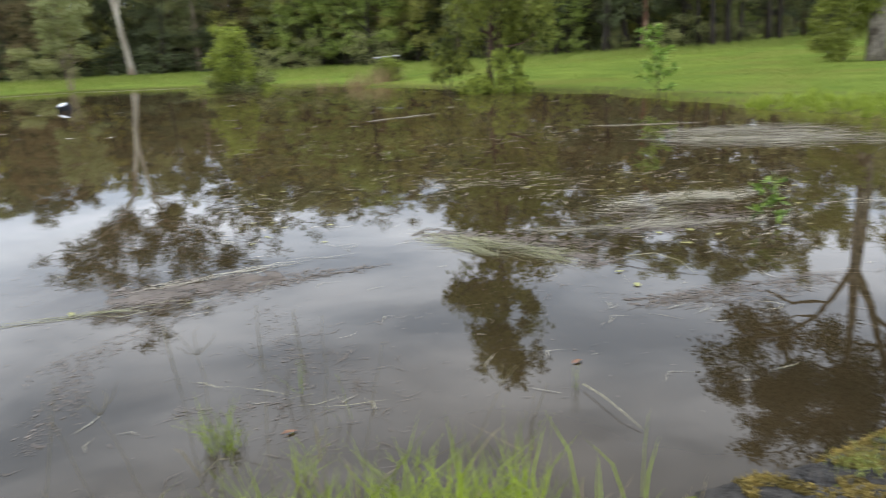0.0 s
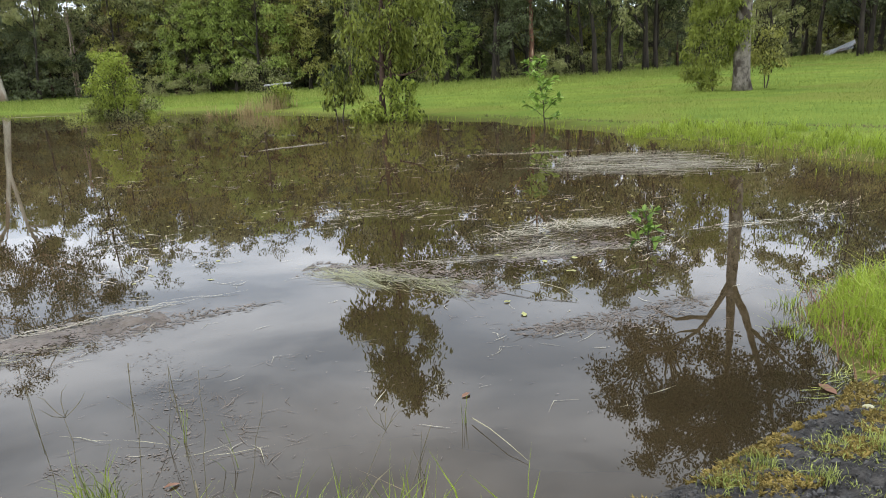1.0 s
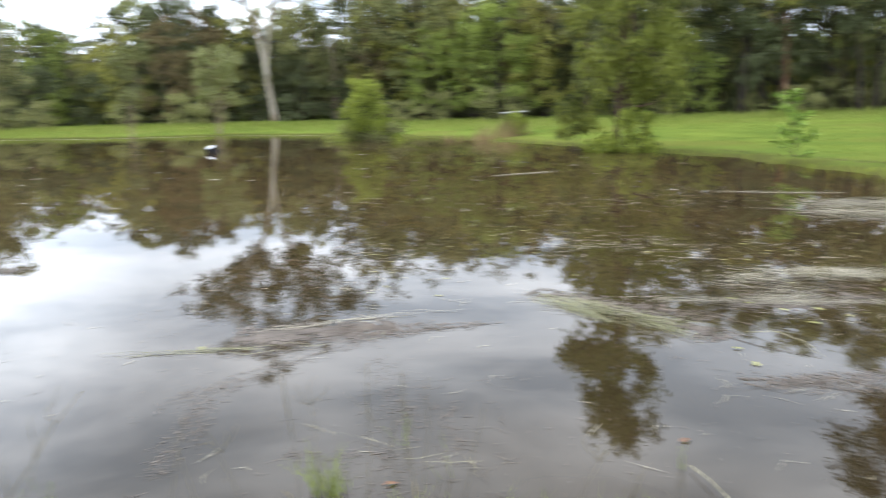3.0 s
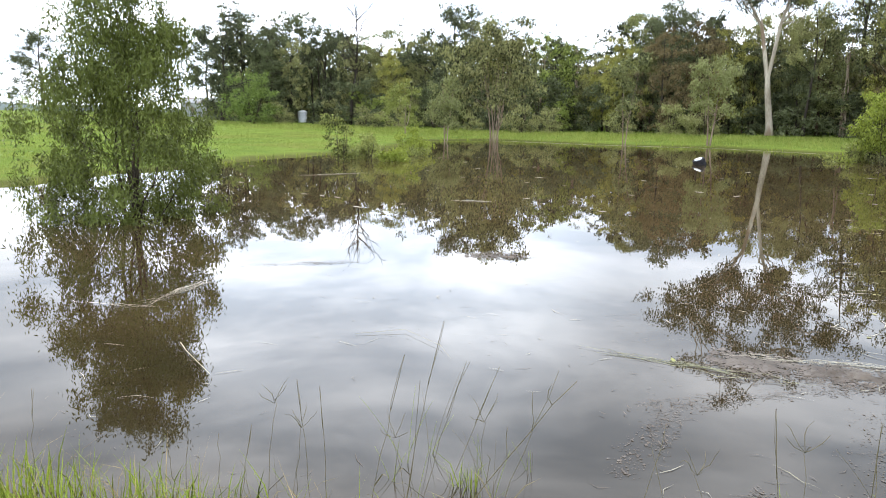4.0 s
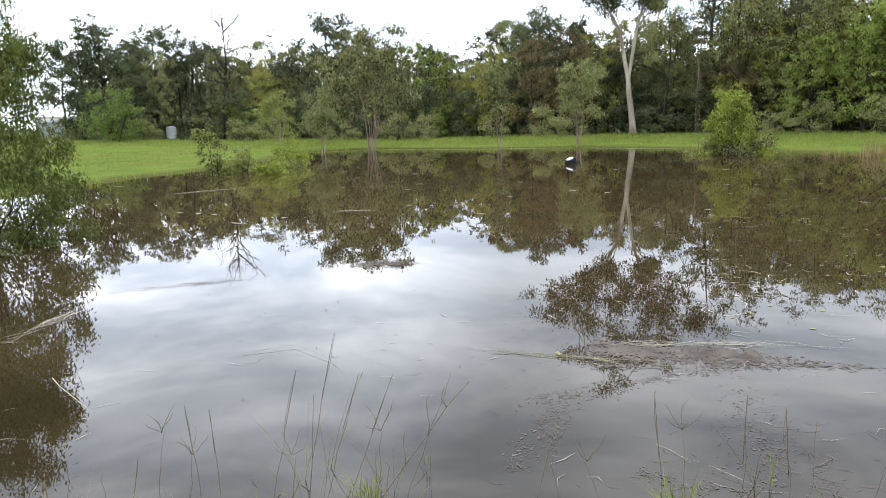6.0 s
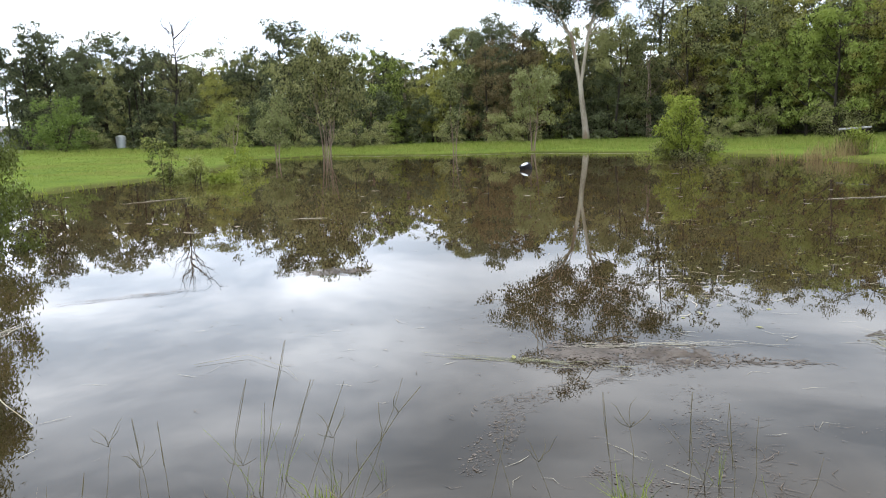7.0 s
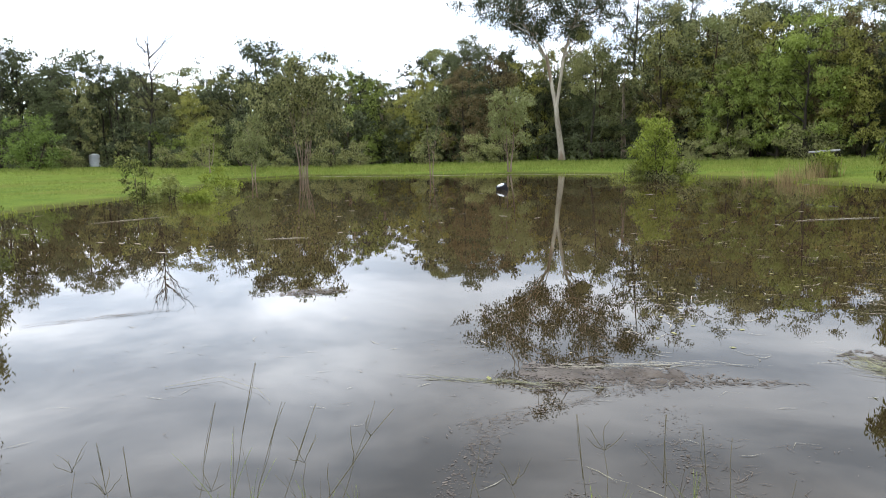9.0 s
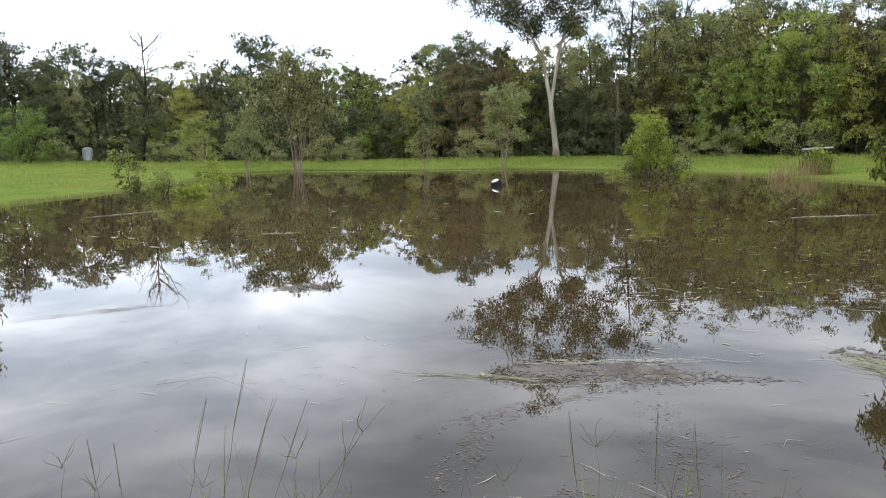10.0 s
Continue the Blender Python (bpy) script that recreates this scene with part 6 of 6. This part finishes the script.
strewn("water_flecks", 420, 2.9, 8.0, -74, -20, 0.05, 0.0018, FILM, "tiny flecks drifting on the water", "litter", 327)
strewn("water_flecks", 300, 3.0, 6.5, -20, 22, 0.05, 0.0018, FILM, "tiny flecks drifting on the water", "litter", 328)
strewn("leaf_litter", 160, 14, 34, -60, 10, 0.3, 0.03, STRAW, "pale scraps drifting on the far water", "litter", 325, True)

# yellowed floating leaves
for n, (x, y) in enumerate(((1.52, 6.47), (1.75, 6.28), (2.02, 6.33), (1.18, 5.24), (1.23, 4.93), (1.87, 5.92), (0.27, 9.5), (0.0, 9.38), (1.4, 6.6), (2.2, 6.15), (-2.55, 4.85), (0.9, 8.6))):
    k = 10
    s = 0.018 + 0.006 * (n % 3)
    v = [(0, 0, 0.004)] + [(s * math.cos(q * 2 * math.pi / k) * 1.5, s * math.sin(q * 2 * math.pi / k) * (0.7 + 0.2 * (q % 2)), 0.003 + 0.004 * (q % 3)) for q in range(k)]
    f = [[0, q + 1, (q + 1) % k + 1] for q in range(k)]
    ob = new("floating_leaf", mesh("floating_leaf", np.array(v), f, LITTER))
    ob.matrix_basis = pose(x, y, 0.002, 0, 0, n * 67)
    tagged(ob, "yellow-green leaf floating on the water", "leaf", "floating leaves")


# rusty leaves lying in the shallows
for n, (x, y, s) in enumerate(((0.62, 3.72, 0.035), (2.44, 3.38, 0.07), (2.76, 3.46, 0.06), (-0.75, 3.1, 0.035))):
    v = np.array([(-s, 0, 0.004), (-s * 0.4, -s * 0.4, 0.008), (s * 0.4, -s * 0.35, 0.014), (s, 0, 0.005), (s * 0.4, s * 0.35, 0.012), (-s * 0.4, s * 0.4, 0.01), (0, 0, 0.006)])
    ob = new("dead_leaf", mesh("dead_leaf", v, [[k, (k + 1) % 6, 6] for k in range(6)], RUST))
    ob.matrix_basis = pose(x, y, max(0.0, on_ground(x, y, -0.01)), 0, 0, 40 + n * 55)
    tagged(ob, "rust-brown dead leaf lying at the water's edge", "leaf", "dead leaves in the shallows")


def stick(name, path, radius, material, label, category="stick", twigs=()):
    owner = thing(name, pose(path[0][0], path[0][1], 0), label, category)
    o = np.array([path[0][0], path[0][1], 0])
    part("stem", mesh("stem", *tube(np.array(path) - o, np.linspace(radius, radius * 0.5, len(path)), 6), material, smooth=True), owner)
    for t in twigs:
        part("twig", mesh("twig", *tube(np.array(t) - o, np.linspace(radius * 0.6, radius * 0.25, len(t)), 5), material, smooth=True), owner)


stick("branch", [(1.17, 5.5, 0.002), (1.35, 5.3, 0.004), (1.52, 5.18, 0.004), (1.64, 5.14, 0.002)], 0.002, TWIG, "thin dark stick floating on the water")
stick("reed", [(1.33, 5.62, 0.01), (1.5, 5.52, 0.05), (1.62, 5.3, 0.05), (1.68, 5.12, 0.01)], 0.0024, REED, "pale arched reed on the water", "reed")
stick("reed", [(0.6, 3.42, 0.02), (0.66, 3.27, 0.03), (0.71, 3.12, 0.03), (0.77, 2.98, 0.01)], 0.0022, REED, "pale green reed lying on the water", "reed")
stick("reed", [(-4.6, 3.6, 0.01), (-4.4, 3.95, 0.02), (-3.9, 3.85, 0.02), (-3.65, 3.7, 0.01)], 0.0011, REED, "thin pale reed on the water", "reed")
stick("branch", [(-5.3, 2.5, 0.01), (-5.05, 2.42, 0.02), (-4.5, 2.3, 0.02)], 0.004, REED, "pale bent stick on the water")


# ---------------------------------------------------------------- seed stems in the foreground
def seed_stem(x, y, tx, ty, tz, head, seed):
    """A tall grass stem from the bank at x, y to its tip, with a spike, a hand of fingers or a bare end."""
    r = np.random.default_rng(seed)
    z = min(on_ground(x, y, 0.02), 0.06)
    owner = thing("grass_stem", pose(x, y, z), "thin dry grass stem with a seed head", "grass stem", "seed stems on the near bank")
    tip = np.array([tx - x, ty - y, tz - z])
    t = np.linspace(0, 1, 9)[:, None]
    path = tip * t + np.array([0.0, 0.0, 0.10 * tip[2]]) * np.sin(t * math.pi) * 0.6 + r.normal(0, 0.004, (9, 3))
    part("stem", mesh("stem", *tube(path, np.linspace(0.0015, 0.0007, 9) * (1.6 if head == "branched" else 1.0), 5), G_STEM, smooth=True), owner)
    if head == "spike":
        k = np.linspace(0.72, 1.0, 7)[:, None]
        sp = tip * k + np.array([0.0, 0.0, 0.10 * tip[2]]) * np.sin(k * math.pi) * 0.6
        part("seed_spike", mesh("seed_spike", *tube(sp, np.array([1.2, 1.7, 1.9, 1.8, 1.6, 1.3, 0.8]) * 0.0007, 6), G_STEM, smooth=True), owner, "brown seed spike")
    elif head == "branched":
        for q in (3, 4, 5, 6, 7):
            e = path[q] + np.array([r.normal(0, 0.03), r.normal(0, 0.03), r.uniform(0.05, 0.14)])
            part("side_twig", mesh("side_twig", *tube(wander(path[q], e, 5, 0.012, r), np.array([1.6, 1.2, 1.0, 1.3, 0.5]) * 0.0010, 5), G_STEM, smooth=True), owner)
    elif head == "fingers":
        for q in range(5):
            a = q * 1.26 + r.random()
            e = tip + np.array([math.cos(a) * 0.06, math.sin(a) * 0.06, r.uniform(0.03, 0.10)])
            part("finger", mesh("finger", *tube(wander(tip, e, 5, 0.008, r), np.array([0.9, 1.4, 1.5, 1.2, 0.5]) * 0.0007, 5), G_STEM, smooth=True), owner)
    for _ in range(2):
        q = path[r.integers(1, 4)]
        a = r.random() * 6.28
        w, e = np.array([math.cos(a), math.sin(a), 0.9]) * r.uniform(0.08, 0.2), np.array([-math.sin(a), math.cos(a), 0]) * 0.003
        part("blade", mesh("blade", np.array([q - e, q + e, q + w * 0.6 + e, q + w * 0.6 - e, q + w - np.array([0, 0, 0.04])]), [[0, 1, 2, 3], [3, 2, 4]], G_STEM), owner)


STEMS = [(-2.096, 1.596, -1.983, 1.727, 0.87, 'spike'), (-1.99, 1.662, -1.86, 1.798, 1.006, 'spike'), (-1.974, 1.707, -1.93, 1.755, 0.783, 'bare'), (-1.943, 1.659, -1.774, 1.826, 0.874, 'spike'), (-1.861, 1.665, -1.651, 1.857, 0.878, 'spike'),
         (-1.849, 1.573, -1.393, 1.931, 0.882, 'branched'), (-1.683, 1.733, -1.445, 1.918, 0.901, 'bare'), (-1.968, 1.774, -2.02, 1.715, 0.548, 'fingers'), (-1.741, 1.804, -1.7, 1.841, 0.668, 'fingers'), (-0.714, 2.134, -0.747, 2.123, 0.787, 'fingers'),
         (-0.882, 2.121, -1.025, 2.054, 0.642, 'fingers'), (-0.592, 2.169, -0.578, 2.173, 0.913, 'spike'), (-0.421, 2.206, -0.476, 2.196, 0.889, 'spike'), (-1.244, 1.937, -1.111, 2.01, 0.789, 'bare'), (-1.031, 2.076, -1.157, 2.008, 0.715, 'bare'),
         (-0.438, 2.203, -0.394, 2.21, 0.86, 'bare'), (-2.362, 1.602, -2.397, 1.55, 0.707, 'spike'), (-2.502, 1.459, -2.476, 1.5, 0.607, 'fingers'), (-0.789, 2.175, -0.846, 2.151, 0.875, 'spike'), (-0.071, 2.353, 0.14, 2.35, 0.537, 'fingers'),
         (0.133, 2.392, 0.295, 2.378, 0.532, 'spike'), (-0.541, 2.31, 0.017, 2.332, 0.365, 'bare'), (-0.372, 2.275, -0.229, 2.295, 0.729, 'bare'), (-2.386, 1.509, -2.362, 1.544, 0.532, 'fingers'), (-2.588, 1.49, -2.622, 1.433, 0.342, 'bare'),
         (-2.602, 1.388, -2.565, 1.451, 0.509, 'spike'), (-2.852, 1.297, -2.838, 1.326, 0.485, 'bare'), (-3.522, 0.937, -3.517, 0.954, 0.527, 'spike'), (-2.932, 1.316, -2.95, 1.276, 0.383, 'spike'), (-2.716, 1.387, -2.716, 1.387, 0.444, 'bare'),
         (-2.272, 1.601, -2.288, 1.578, 0.712, 'spike')]
for n, row in enumerate(STEMS):
    seed_stem(*row, 400 + n)


# thin dark sedges and weeds rising from the shallows before the bank
def sedge(x, y, height, seed):
    r = np.random.default_rng(seed)
    owner = thing("sedge", pose(x, y, -0.06), "thin dark sedge rising from the shallow water", "sedge", "sedges in the shallows")
    for q in range(r.integers(2, 6)):
        tip = np.array([r.normal(0, 0.22) * height, r.normal(0, 0.22) * height, height * r.uniform(0.5, 1.05)])
        t = np.linspace(0, 1, 7)[:, None]
        path = np.array([r.normal(0, 0.012), r.normal(0, 0.012), 0]) + tip * np.concatenate([t ** 1.5, t ** 1.5, t], 1)
        part("stem", mesh("stem", *tube(path, np.linspace(0.0017, 0.0006, 7), 4), G_STEM if r.random() < 0.35 else G_NEAR, smooth=True), owner)


sr = np.random.default_rng(77)
for n in range(26):
    az_s = sr.choice((-52, -38, -14, -10, 8, 38), p=(0.2, 0.24, 0.2, 0.1, 0.06, 0.2)) + sr.normal(0, 4)
    d_s = sr.uniform(2.75, 3.7) if az_s < 20 else sr.uniform(4.6, 6.0)
    x, y = d_s * math.sin(radians(az_s)), d_s * math.cos(radians(az_s))
    if shore_distance(np.array([[x, y]]))[0] < 0.05:
        sedge(x, y, sr.uniform(0.18, 0.5), 500 + n)
